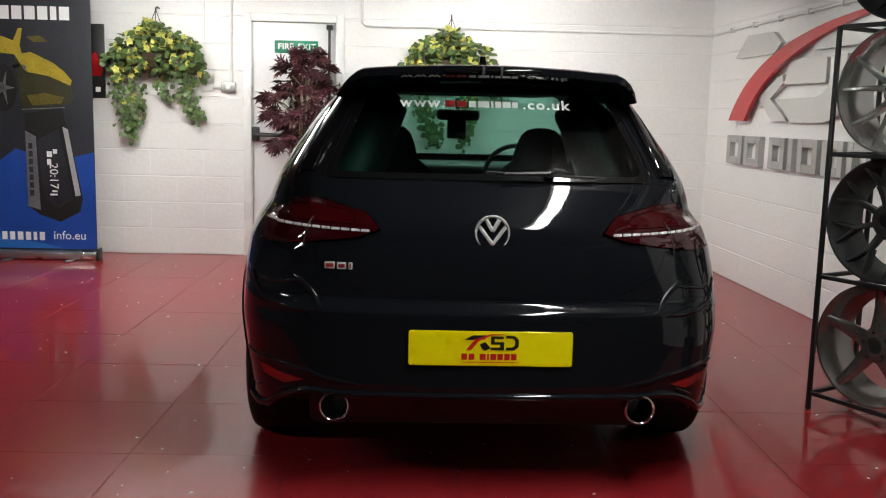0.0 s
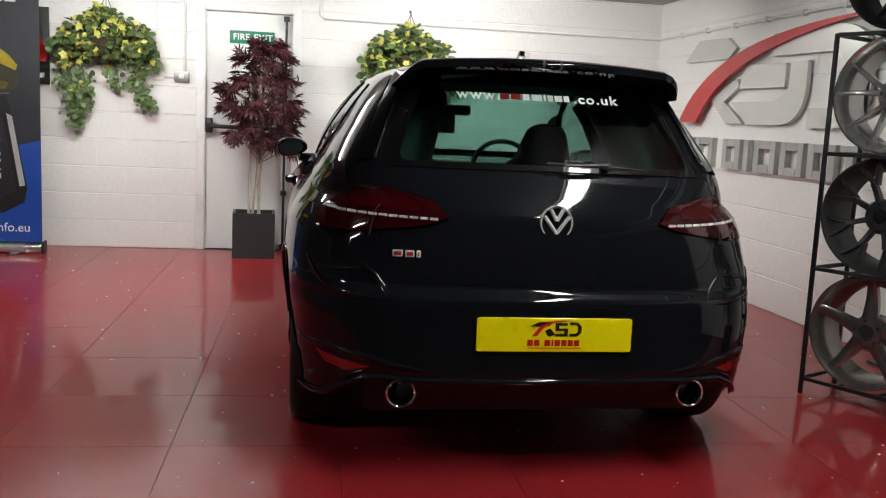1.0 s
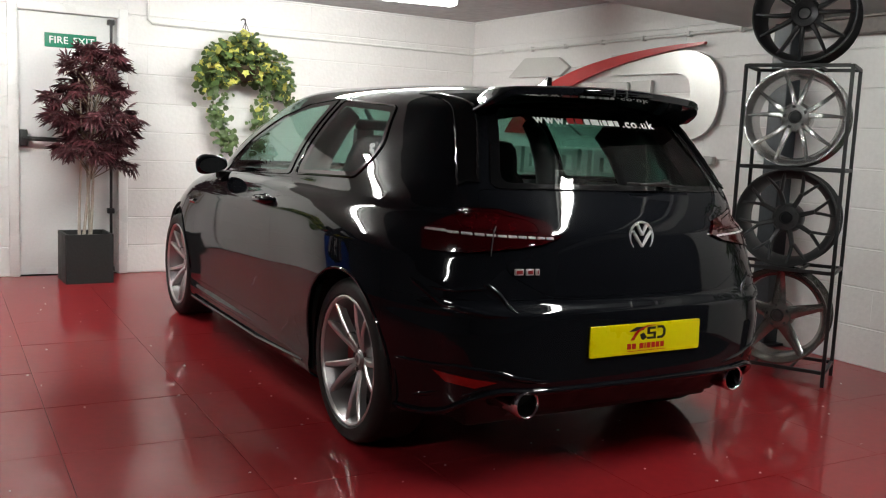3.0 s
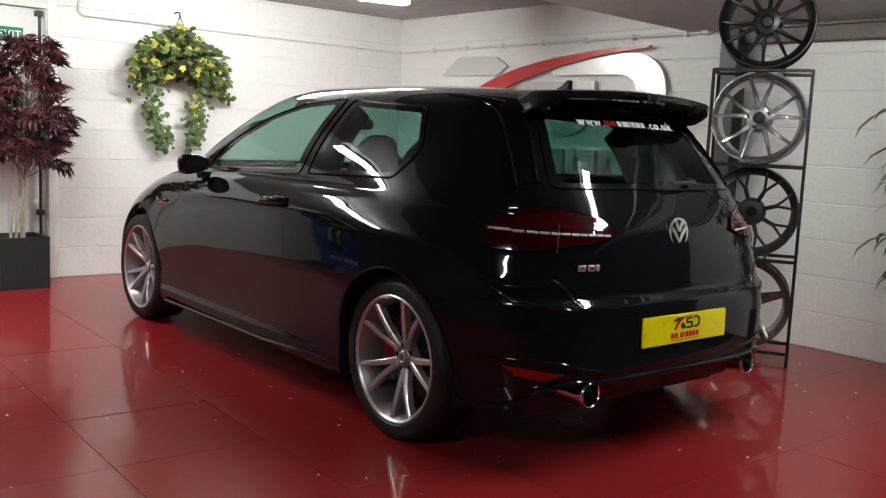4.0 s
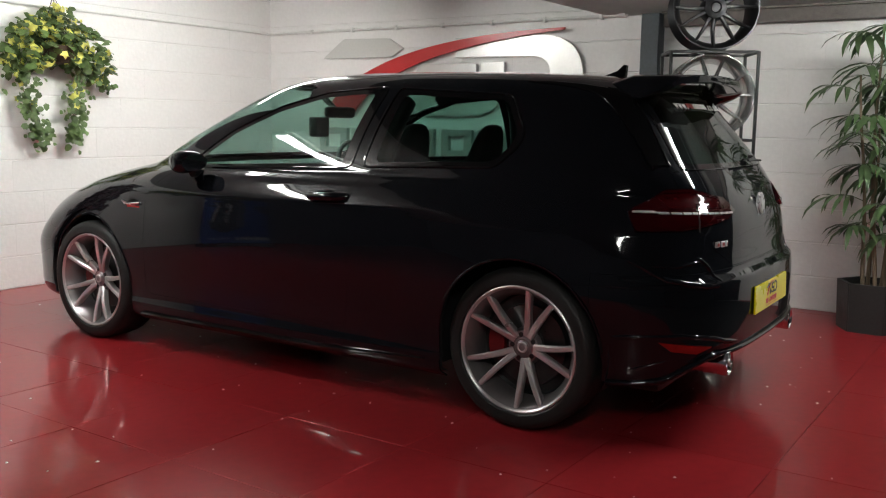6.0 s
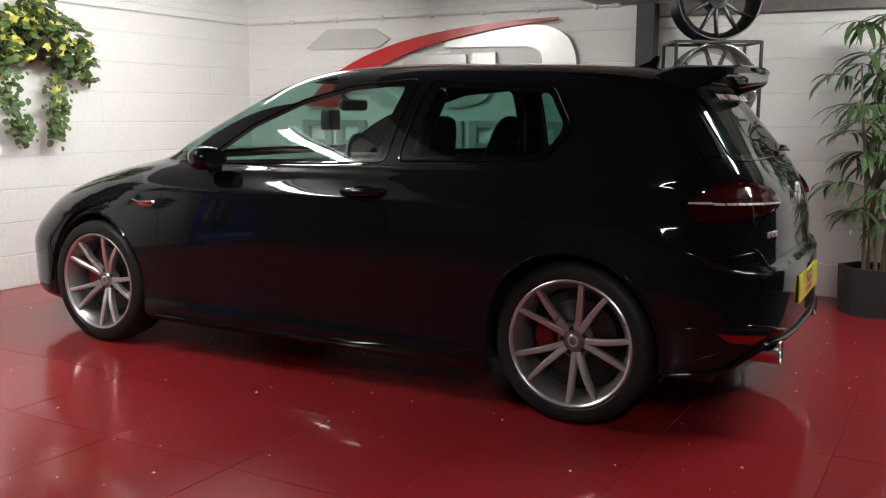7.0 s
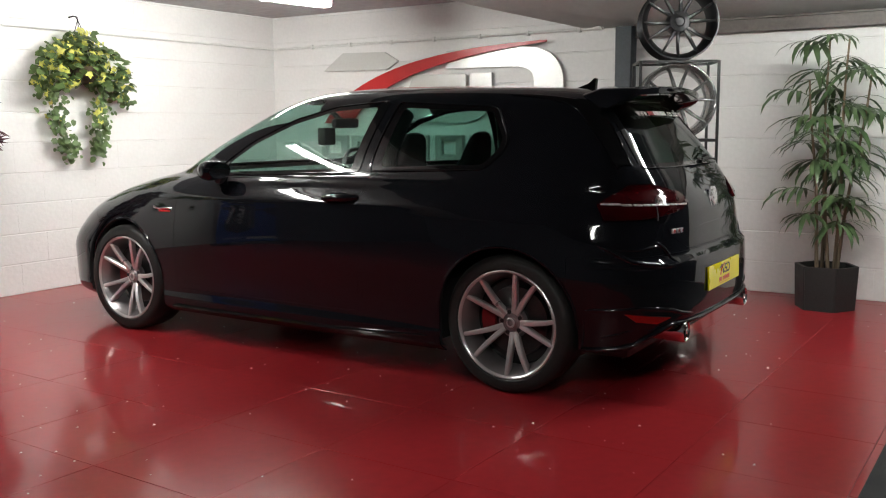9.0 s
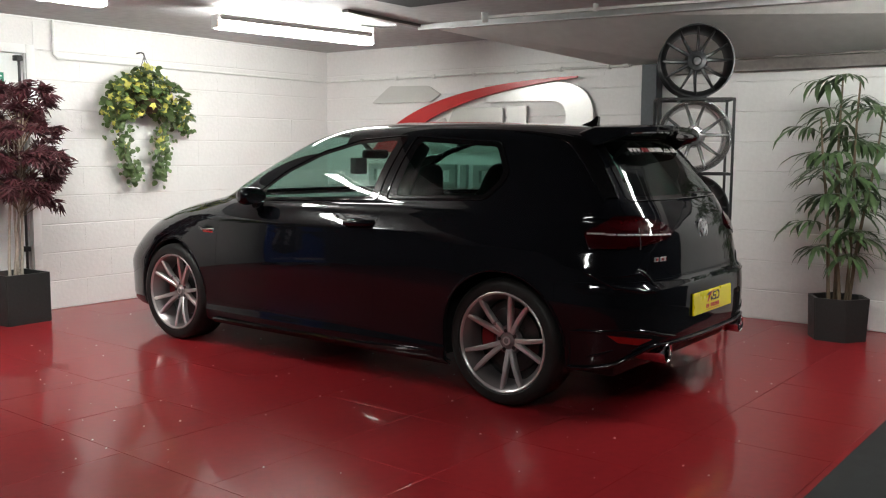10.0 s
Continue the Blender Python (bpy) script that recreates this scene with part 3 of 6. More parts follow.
for side in (LEFT_SIDE, RIGHT_SIDE):
    cut(DOOR_GLASS, "x", side, T_DFRAME)
    cut(rounded([(1.915, 0.974), (1.68, 1.130), (1.44, 1.238), (1.19, 1.305), (0.905, 1.327), (0.945, 1.012)], 0.03, 3), "x", side, T_GLASS, (T_DFRAME,))
    cut(QUARTER_GLASS, "x", side, T_QFRAME)
    cut(rounded([(0.765, 1.022), (0.735, 1.318), (0.205, 1.290), (0.108, 1.165), (0.117, 1.112), (0.178, 1.044)], 0.03, 3), "x", side, T_QUARTER, (T_QFRAME,))
    for yc in (0.0, WHEELBASE):
        cut(arch(yc, 0.347), "x", side, T_ARCH)
    cut(DOOR, "x", side, T_DOOR)
    cut([(0.37, 0.10), (0.37, 0.245), (2.26, 0.235), (2.26, 0.10)], "x", side, T_SKIRT)
REAR = lambda c: c.y < -0.15
cut(REAR_GLASS, "y", REAR, T_RFRAME)
cut(rounded([(-0.515, 1.05), (-0.405, 1.325), (0.405, 1.325), (0.515, 1.05)], 0.04, 3), "y", REAR, T_REAR, (T_RFRAME,))
cut(SCREEN, "y", lambda c: c.y > 1.3, T_SCREEN)
for s in (-1, 1):
    wedge = [(s * 0.355, 0.872), (s * 0.40, 0.925), (s * 0.55, 0.962), (s * 1.0, 0.962), (s * 1.0, 0.805), (s * 0.66, 0.812), (s * 0.43, 0.846)]
    ok = lambda c, s=s: c.y < -0.30 and c.x * s > 0.2
    cut(wedge, "y", ok, T_LAMP)
    tip = [(-0.395, 0.878), (-0.50, 0.965), (-0.90, 0.99), (-0.90, 0.78), (-0.44, 0.805)]
    lamp = lambda c, s=s: c.y < -0.28 and c.x * s > 0.2 and 0.80 < c.z < 0.97
    inner = set(cut(tip, "x", lamp, T_LED, (T_LAMP,)))
    for f in skin.faces:
        if f[TAG] == T_LAMP and f.calc_center_median().x * s > 0:
            f[TAG] = 0
    for f in skin.faces:
        if f[TAG] == T_LED and f.calc_center_median().x * s > 0:
            f[TAG] = T_LAMP
    for k in range(10):
        x0 = 0.388 + 0.0315 * k
        cut([(s * x0, 0.8635 + 0.0006 * k), (s * x0, 0.8705 + 0.0006 * k), (s * (x0 + 0.026), 0.871 + 0.0006 * k), (s * (x0 + 0.026), 0.864 + 0.0006 * k)], "y", lamp, T_LED, (T_LAMP,))
    cut(rounded([(s * 0.43, 0.885), (s * 0.45, 0.922), (s * 0.56, 0.948), (s * 0.66, 0.948), (s * 0.66, 0.888)], 0.02, 3), "y", lamp, T_INNER, (T_LAMP,))
    cut([(-0.41, 0.874), (-0.41, 0.880), (-0.60, 0.879), (-0.60, 0.870)], "x", lambda c, s=s: c.x * s > 0.70 and 0.8 < c.z < 0.97, T_LED, (T_LAMP,))
    cut([(s * 0.595, 0.388), (s * 0.765, 0.414), (s * 0.735, 0.378), (s * 0.66, 0.364)], "y", REAR, T_REFL)
cut(TAILGATE, "y", REAR, T_GATE)
cut([(-0.30, 0.10), (-0.30, 0.655), (-0.95, 0.668), (-0.95, 0.10)], "x", lambda c: c.y < -0.2, T_BUMPER)
# the bumper's lower edge sweeps up from the wheel arches to the tail pipes
cut([(-0.95, 0.10), (-0.95, 0.248), (0.95, 0.248), (0.95, 0.10)], "y", lambda c: c.y < -0.335, T_ARCH, (0, T_BUMPER))
cut([(-0.765, 0.20), (-0.68, 0.312), (-0.61, 0.346), (-0.50, 0.352), (0.50, 0.352), (0.61, 0.346), (0.68, 0.312), (0.765, 0.20)], "y", REAR, T_ARCH, (0, T_BUMPER))
cut([(2.62, 0.60), (2.28, 1.02), (3.3, 1.02), (3.45, 0.72)], "x", lambda c: c.y > 2.2 and c.z > 0.86 and abs(c.x) < 0.70, T_BONNET)

car = thing("car", "glossy black three-door hatchback parked on the red floor", "car", at=CAR)


def panel(name, test, material, parent, label="", gap=0.0016, thick=0.006, lift=0.0, swell=None):
    """One panel lifted out of the skin, with a shut gap round it and a folded edge; it keeps the whole skin's shading."""
    bm = skin.copy()
    tag = bm.faces.layers.int["panel"]
    bmesh.ops.delete(bm, geom=[f for f in bm.faces if not test(f[tag], f.calc_center_median())], context="FACES")
    if gap:
        r = bmesh.ops.inset_region(bm, faces=bm.faces[:], thickness=gap, use_boundary=True, use_even_offset=False)
        bmesh.ops.delete(bm, geom=r["faces"], context="FACES")
    bm.normal_update()
    smooth_n = {v: skin_normal(v.co) for v in bm.verts}
    if lift:
        for v in bm.verts:
            v.co += smooth_n[v] * lift
    if swell:
        for v in bm.verts:
            v.co += smooth_n[v] * swell(v.co)
        bm.normal_update()
        smooth_n = {v: v.normal.copy() for v in bm.verts}
    main = set(bm.faces)
    if thick:
        rim = [e for e in bm.edges if e.is_boundary]
        r = bmesh.ops.extrude_edge_only(bm, edges=rim)
        for v in r["geom"]:
            if isinstance(v, bmesh.types.BMVert):
                v.co -= skin_normal(v.co) * thick
    bm.normal_update()
    bm.verts.index_update()
    normals = []
    for f in bm.faces:
        for lo in f.loops:
            normals.append(tuple(smooth_n[lo.vert] if f in main else f.normal))
    me = bpy.data.meshes.new(name)
    bm.to_mesh(me)
    bm.free()
    me.shade_smooth()
    me.normals_split_custom_set(normals)
    return part(name, me, material, parent, label)


def lens(p):
    """How far the lamp glass swells about its light strip."""
    k = (p.z - 0.868) / 0.075
    return 0.009 * max(0.0, 1 - k * k)


body = panel("body_shell", lambda t, c: t == 0, M_PAINT, car, gap=0.0)
for s in (-1, 1):
    d = panel("door", lambda t, c, s=s: t == T_DOOR and c.x * s > 0, M_PAINT, car)
    panel("window_frame", lambda t, c, s=s: t == T_DFRAME and c.x * s > 0, M_GLOSSBLACK, d, "gloss black window frame", 0.0, 0.0)
    panel("window_frame", lambda t, c, s=s: t == T_QFRAME and c.x * s > 0, M_GLOSSBLACK, car, "gloss black window frame", 0.0, 0.0)
    g = panel("door_window", lambda t, c, s=s: t == T_GLASS and c.x * s > 0, M_GLASS, d, "green tinted window glass", 0.0, 0.0)
    g = panel("quarter_window", lambda t, c, s=s: t == T_QUARTER and c.x * s > 0, M_PRIVACY, car, "dark tinted rear side glass", 0.0, 0.0)
    lamp = panel("tail_lamp", lambda t, c, s=s: t == T_LAMP and c.x * s > 0, M_LAMP, car, "dark red tail lamp lens", 0.0015, 0.02, 0.003, lens)
    panel("inner_lens", lambda t, c, s=s: t == T_INNER and c.x * s > 0, M_LAMPRED, lamp, "brighter red inner lens", 0.001, 0.012, 0.003, lens)
    panel("light_strip", lambda t, c, s=s: t == T_LED and c.x * s > 0, M_LED, lamp, "clear light strip", 0.0, 0.012, 0.005, lens)
    seam = []
    for z in np.linspace(0.818, 0.950, 12):
        at = skin_tree.find_nearest(Vector((s * (0.618 - 0.10 * (z - 0.818)), -0.65, z)))[0]
        seam.append(at + skin_normal(at) * (0.0030 + lens(at)))
    part("lens_seam", tube(seam, 0.0028, 6), M_TRIM, lamp, "dark gap between the lamp's two halves")
    panel("reflector", lambda t, c, s=s: t == T_REFL and c.x * s > 0, M_REFLECTOR, car, "red bumper reflector", 0.001, 0.006, 0.002)
    panel("side_skirt", lambda t, c, s=s: t == T_SKIRT and c.x * s > 0, M_PAINT, car, gap=0.0015)
gate = panel("tailgate", lambda t, c: t == T_GATE, M_PAINT, car)
panel("window_border", lambda t, c: t == T_RFRAME, M_GLOSSBLACK, gate, "black printed window border", 0.0, 0.0)
g = panel("rear_window", lambda t, c: t == T_REAR, M_PRIVACY, gate, "dark tinted rear window", 0.0, 0.0)
g = panel("windscreen", lambda t, c: t == T_SCREEN, M_GLASS, car, "clear windscreen", 0.0, 0.0)
panel("bumper", lambda t, c: t == T_BUMPER, M_PAINT, car)
panel("bonnet", lambda t, c: t == T_BONNET, M_PAINT, car)

# dark liner inside the skin, open at the glass and the arches
bm = skin.copy()
tg = bm.faces.layers.int["panel"]
bmesh.ops.delete(bm, geom=[f for f in bm.faces if f[tg] in (T_GLASS, T_QUARTER, T_REAR, T_SCREEN, T_ARCH, T_DFRAME, T_QFRAME, T_RFRAME)], context="FACES")
bm.normal_update()
bmesh.ops.delete(bm, geom=[f for f in bm.faces if f.calc_center_median().z > 1.41], context="FACES")
for v in bm.verts:
    v.co -= skin_normal(v.co) * 0.022
part("inner_liner", bm, M_TRIM, car)

# belt seal, window seals, shut lines of the glass
def edge_strip(poly, side, r):
    """A thin seal along the rim of an opening."""
    bm = skin.copy()
    tag = bm.faces.layers.int["panel"]
    bmesh.ops.delete(bm, geom=[f for f in bm.faces if not (f[tag] == poly and side(f.calc_center_median()))], context="FACES")
    rim = [e for e in bm.edges if e.is_boundary]
    nxt = {}
    for e in rim:
        a, b = e.verts
        nxt.setdefault(a, []).append(b)
        nxt.setdefault(b, []).append(a)
    start = max((v for e in rim for v in e.verts), key=lambda v: v.co.z)
    loop, prev, cur = [start], None, start
    while True:
        step = [v for v in nxt[cur] if v is not prev]
        if not step or step[0] is start:
            break
        prev, cur = cur, step[0]
        loop.append(cur)
    pts = [v.co + v.normal * 0.001 for v in loop]
    keep = [pts[0]]
    for p in pts[1:]:
        if (p - keep[-1]).length > 0.006:
            keep.append(p)
    bm.free()
    return tube(keep + [keep[0], keep[1]], r, 6, cap=False)


for side in (LEFT_SIDE, RIGHT_SIDE):
    part("window_seal", edge_strip(T_DFRAME, side, 0.004), M_GLOSSBLACK, car)
    part("window_seal", edge_strip(T_QFRAME, side, 0.005), M_GLOSSBLACK, car)
part("window_seal", edge_strip(T_RFRAME, lambda c: True, 0.003), M_GLOSSBLACK, gate)

def rear_y(x, z):
    """Depth of the tail at a height and distance from the middle."""
    xs, ys = plan_curve(z, 300)
    return float(np.interp(abs(x), -xs[:120], ys[:120]))


# roof spoiler with its drooping ends
bm = bmesh.new()
rows = []
for k in range(41):
    x = -0.535 + 1.07 * k / 40
    q = abs(x) / 0.535
    drop = 0.075 * max(0.0, (q - 0.80) / 0.20) ** 1.7
    zt = 1.405 - 0.026 * q * q - drop
    yb = -0.515 + 0.075 * q ** 2 + 0.10 * max(0.0, (q - 0.85) / 0.15) ** 2
    yf = -0.10 - 0.10 * q * q
    zf = 1.412 - 0.055 * q * q - drop * 0.8
    tp = 1 - 0.75 * max(0.0, (q - 0.86) / 0.14) ** 1.5
    sec = [(yf, zf - 0.02), (yf - 0.10, zf * 0.5 + zt * 0.5 + 0.006), (yb + 0.02, zt), (yb, zt - 0.006), (yb + 0.004, zt - 0.030 * tp), (yb + 0.03, zt - 0.042 * tp), (-0.36 + 0.03 * q, zt - 0.062 * tp), (-0.30, zt - 0.075 * tp)]
    rows.append([bm.verts.new((x * (1 - k * max(0.0, q - 0.7) / 0.3), y, z)) for (y, z), k in zip(sec, (0.16, 0.12, 0.03, 0.02, 0.02, 0.03, 0.10, 0.14))])
for a, b in zip(rows, rows[1:]):
    for j in range(len(a)):
        bm.faces.new((a[j], a[(j + 1) % len(a)], b[(j + 1) % len(a)], b[j]))
bm.faces.new(rows[0])
bm.faces.new(rows[-1][::-1])
spoiler = part("spoiler", bm, M_PAINT, car, "gloss black roof spoiler")
part("brake_light", box(-0.16, 0.16, -0.519, -0.505, 1.378, 1.392, 0.003), M_GLOSSBLACK, spoiler, "smoked high brake light")
for s in (-1, 1):
    part("spoiler_joint", box(s * 0.03 - 0.004, s * 0.03 + 0.004, -0.520, -0.50, 1.372, 1.401, 0.001), M_TRIM, spoiler)
    # upright fins beside the rear window, running down from the spoiler's ends
    bm = bmesh.new()
    fin = []
    for z in np.linspace(1.372, 1.035, 24):
        t = (1.372 - z) / 0.337
        x = 0.466 + 0.126 * t
        xs, ys = plan_curve(z, 400)
        k = int(np.argmax(-xs > x))
        yc = float(ys[k])
        out = 0.062 * (1 - t) ** 1.6 + 0.012
        yf = yc + 0.060 - 0.012 * t
        xf = float(np.interp(yf, ys[k:k + 200], -xs[k:k + 200])) + 0.005
        sec = [(x - 0.018, yc + 0.012), (x - 0.010, yc - out + 0.008), (x - 0.006, yc - out), (x + 0.003, yc - out + 0.001), (x + 0.009, yc - out + 0.008),
               ((x + 0.009 + xf) / 2 + 0.004, (yc - out + yf) / 2), (xf, yf - 0.006), (xf - 0.004, yf), (xf - 0.014, yf)]
        fin.append([bm.verts.new((s * u, v, z)) for u, v in sec])
    for p, q in zip(fin, fin[1:]):
        for j in range(len(p)):
            bm.faces.new((p[j], p[(j + 1) % len(p)], q[(j + 1) % len(p)], q[j]))
    bm.faces.new(fin[0]), bm.faces.new(fin[-1][::-1])
    edges = [[v.co.copy() for v in ring] for ring in fin]
    win = part("window_fin", bm, M_GLOSSBLACK, car, "gloss black fin beside the window")
    for j in (3, 6):
        part("fin_edge", tube([p[j] for p in edges[2:]], 0.0035, 8), M_GLOSSBLACK, win)

# roof aerial
bm = bmesh.new()
prof = [(0.06, 0.0), (-0.055, 0.0), (-0.062, 0.052), (-0.048, 0.055), (-0.02, 0.028), (0.03, 0.010)]
lo = [bm.verts.new((-0.009 - 0.008 * (1 - z / 0.055), y, z)) for y, z in prof]
hi = [bm.verts.new((0.009 + 0.008 * (1 - z / 0.055), y, z)) for y, z in prof]
bm.faces.new(lo), bm.faces.new(hi[::-1])
for k in range(6):
    bm.faces.new((lo[k], hi[k], hi[(k + 1) % 6], lo[(k + 1) % 6]))
part("aerial", bm, M_GLOSSBLACK, car, "shark-fin aerial", at=pose(0, -0.01, 1.408))

# underbody, wheel housings, valance
bm = box(-0.60, 0.60, -0.50, 3.25, 0.17, 0.45, 0.03)
part("underbody", bm, M_TRIM, car)
part("rear_silencer", box(-0.52, 0.52, -0.56, -0.36, 0.24, 0.40, 0.04), M_TRIM, car)
for s in (-1, 1):
    for yc in (0.0, WHEELBASE):
        bm = bmesh.new()
        arcs = []
        for x in (0.50, 0.825):
            arcs.append([bm.verts.new((s * x, yc + 0.375 * math.cos(a), HUB + 0.02 + 0.375 * math.sin(a))) for a in np.linspace(-0.35, math.pi + 0.35, 30)])
        for j in range(29):
            bm.faces.new((arcs[0][j], arcs[0][j + 1], arcs[1][j + 1], arcs[1][j]))
        bm.faces.new(arcs[0])
        part("wheel_housing", bm, M_TRIM, car)
        # rolled lip of the arch, following the skin
        lip = []
        for a in np.linspace(0.02, math.pi - 0.02, 40):
            y, z = yc + 0.348 * math.cos(a), HUB + 0.014 + 0.348 * math.sin(a)
            xs, ys = plan_curve(z, 160)
            lip.append((s * abs(float(np.interp(y, ys, xs))), y, z))
        part("arch_lip", tube(lip, 0.006, 6), M_PAINT, car)
    # skirt blade
    part("sill_blade", tube([(s * 0.852, 0.42, 0.225), (s * 0.860, 1.0, 0.198), (s * 0.860, 2.2, 0.192)], 0.012, 8), M_GLOSSBLACK, car)

rise = smooth_table([(0.0, 0.353), (0.48, 0.352), (0.57, 0.356), (0.61, 0.348), (0.68, 0.315), (0.745, 0.262), (0.80, 0.249), (0.90, 0.246)])
lower = []
for k in range(0, 140, 2):
    xs, ys = plan_curve(0.30, 300)
    z = rise(-float(xs[k]))
    xs, ys = plan_curve(z, 300)
    if ys[k] < -0.352:
        lower.append((float(xs[k]), float(ys[k]) - 0.004, z))
lower = lower[::-1] + [(-x, y, z) for x, y, z in lower if x < -0.001]
part("valance_lip", tube(lower, 0.011, 10), M_PAINT, car)
bm = bmesh.new()
top, bot = [], []
for k in range(21):
    x = -0.50 + k * 0.05
    top.append(bm.verts.new((x, -0.712, 0.352)))
    bot.append(bm.verts.new((x, -0.60, 0.235)))
for k in range(20):
    bm.faces.new((top[k], top[k + 1], bot[k + 1], bot[k]))
part("diffuser", bm, M_TRIM, car, "matt black diffuser panel")
# tail pipes
for s in (-1, 1):
    b = lathe([(0.045, -0.004), (0.049, 0.0), (0.051, 0.008), (0.050, 0.03), (0.047, 0.20), (0.038, 0.20), (0.039, 0.03), (0.040, 0.004), (0.042, -0.002)], 40, closed=True)
    b.transform(pose(s * 0.493, -0.725, 0.309))
    ex = part("tail_pipe", b, M_CHROME, car, "round chrome tail pipe")
    b = lathe([(0.041, 0.15), (0.0, 0.15)], 24)
    b.transform(pose(s * 0.493, -0.725, 0.309))
    part("pipe_inside", b, M_TRIM, ex)

# moulded edges of the bumper corners, half sunk into the skin
def on_skin(x, y, z, depth):
    at = skin_tree.find_nearest(Vector((x, y, z)))[0]
    return at - skin_normal(at) * depth


for s in (-1, 1):
    for path, r in ((((0.64, -0.64, 0.722), (0.615, -0.645, 0.706), (0.585, -0.66, 0.682), (0.560, -0.68, 0.650), (0.535, -0.70, 0.618)), 0.011),
                    (((0.815, -0.42, 0.716), (0.787, -0.473, 0.690), (0.768, -0.515, 0.664), (0.745, -0.556, 0.641), (0.700, -0.61, 0.626), (0.640, -0.66, 0.618), (0.56, -0.70, 0.612)), 0.012),
                    (((0.785, -0.50, 0.694), (0.717, -0.58, 0.690), (0.650, -0.62, 0.697), (0.60, -0.64, 0.704)), 0.008),
                    (((0.835, -0.37, 0.424), (0.807, -0.446, 0.428), (0.767, -0.540, 0.432), (0.717, -0.612, 0.436), (0.65, -0.66, 0.428), (0.586, -0.694, 0.416), (0.52, -0.72, 0.396), (0.40, -0.735, 0.378)), 0.012),
                    (((0.800, -0.44, 0.300), (0.770, -0.50, 0.318), (0.730, -0.57, 0.345)), 0.009),
                    (((0.690, -0.61, 0.332), (0.650, -0.65, 0.352), (0.610, -0.68, 0.372)), 0.009)):
        fine = []
        for a, b in zip(path, path[1:]):
            fine += [Vector(a).lerp(Vector(b), t) for t in (0, 0.25, 0.5, 0.75)]
        fine.append(Vector(path[-1]))
        n = len(fine)
        pts = [on_skin(s * p.x, p.y, p.z, r * 0.55) for p in fine]
        part("bumper_crease", tube(pts, r, 12, radii=[r * min(1.0, 0.55 + 0.15 * min(k, n - 1 - k)) for k in range(n)]), M_PAINT, car)

# number plate with plain marks
pl = part("number_plate", plate(rounded([(-0.26, -0.0555), (0.26, -0.0555), (0.26, 0.0555), (-0.26, 0.0555)], 0.008, 3), 0.006, Matrix(((1, 0, 0, 0), (0, 0, -1, 0), (0, 1, 0, 0), (0, 0, 0, 1))), 0.001), M_PLATE, car, "yellow show plate", at=pose(0.0, -0.745, 0.512, -2, 0, 0))
FACE = Matrix.Translation((0, -0.0065, 0)) @ Matrix(((1, 0, 0, 0), (0, 0, -1, 0), (0, 1, 0, 0), (0, 0, 0, 1)))


def mark(poly, material, m=FACE, d=0.0008, parent=pl, name="mark"):
    return part(name, plate(poly, d, m), material, parent, smooth=False)


mark([(-0.085, 0.028), (-0.055, 0.043), (-0.012, 0.043), (-0.020, 0.030), (-0.05, 0.028)], M_PRINTBLACK)
mark([(-0.035, 0.014), (-0.018, 0.022), (0.0, 0.002), (-0.02, -0.006), (-0.028, 0.0)], M_PRINTBLACK)
mark([(0.0, 0.040), (0.04, 0.040), (0.04, 0.032), (0.012, 0.032), (0.012, 0.022), (0.042, 0.022), (0.042, -0.004), (0.0, -0.004), (0.0, 0.004), (0.03, 0.004), (0.03, 0.014), (0.0, 0.014)], M_PRINTBLACK)
mark([(0.048, 0.043), (0.075, 0.042), (0.088, 0.030), (0.088, 0.008), (0.074, -0.004), (0.048, -0.004), (0.048, 0.005), (0.068, 0.005), (0.076, 0.012), (0.076, 0.028), (0.068, 0.034), (0.048, 0.034)], M_PRINTBLACK)
mark([(-0.078, -0.004), (-0.062, -0.004), (-0.04, 0.024), (0.0, 0.043), (0.05, 0.047), (0.0, 0.047), (-0.05, 0.030)], M_REDMARK, d=0.0014)
x = -0.092
for w in (0.018, 0.018, -0.008, 0.019, 0.006, 0.018, 0.017, 0.017, 0.017):
    if w > 0:
        mark([(x, -0.036), (x + w, -0.036), (x + w, -0.016), (x, -0.016)], M_REDMARK)
    x += abs(w) + 0.0045
mark([(-0.09, -0.0445), (0.09, -0.0445), (0.09, -0.0425), (-0.09, -0.0425)], M_REDMARK)

# round badge: chrome ring with plain bars
badge = part("badge", lathe([(0.047, 0.0), (0.052, -0.008), (0.055, -0.008), (0.057, 0.0)], 40), M_SILVERBADGE, gate, "round chrome badge", at=pose(0.0, -0.680, 0.872, -4, 0, 0))
part("badge_field", lathe([(0.047, -0.001), (0.0, -0.003)], 32), M_GLOSSBLACK, badge)
for x0, z0, x1, z1 in ((-0.021, 0.042, 0.0, 0.006), (0.021, 0.042, 0.0, 0.006), (-0.042, 0.020, 0.0, -0.036), (0.042, 0.020, 0.0, -0.036)):
    part("badge_bar", tube([(x0, -0.006, z0), (x1, -0.006, z1)], 0.0066, 6), M_SILVERBADGE, badge)
# red and chrome model marks as plain blocks
for x, w in ((-0.532, 0.034), (-0.492, 0.030), (-0.456, 0.014)):
    yb = rear_y(x + w / 2, 0.758)
    mk = part("model_mark", box(x, x + w, yb - 0.005, yb + 0.004, 0.746, 0.768, 0.002), M_SILVERBADGE, gate, "chrome-edged red mark")
    part("mark_face", box(x + 0.005, x + w - 0.005, yb - 0.0065, yb - 0.0045, 0.751, 0.763, 0.0005), M_MARKRED, mk)

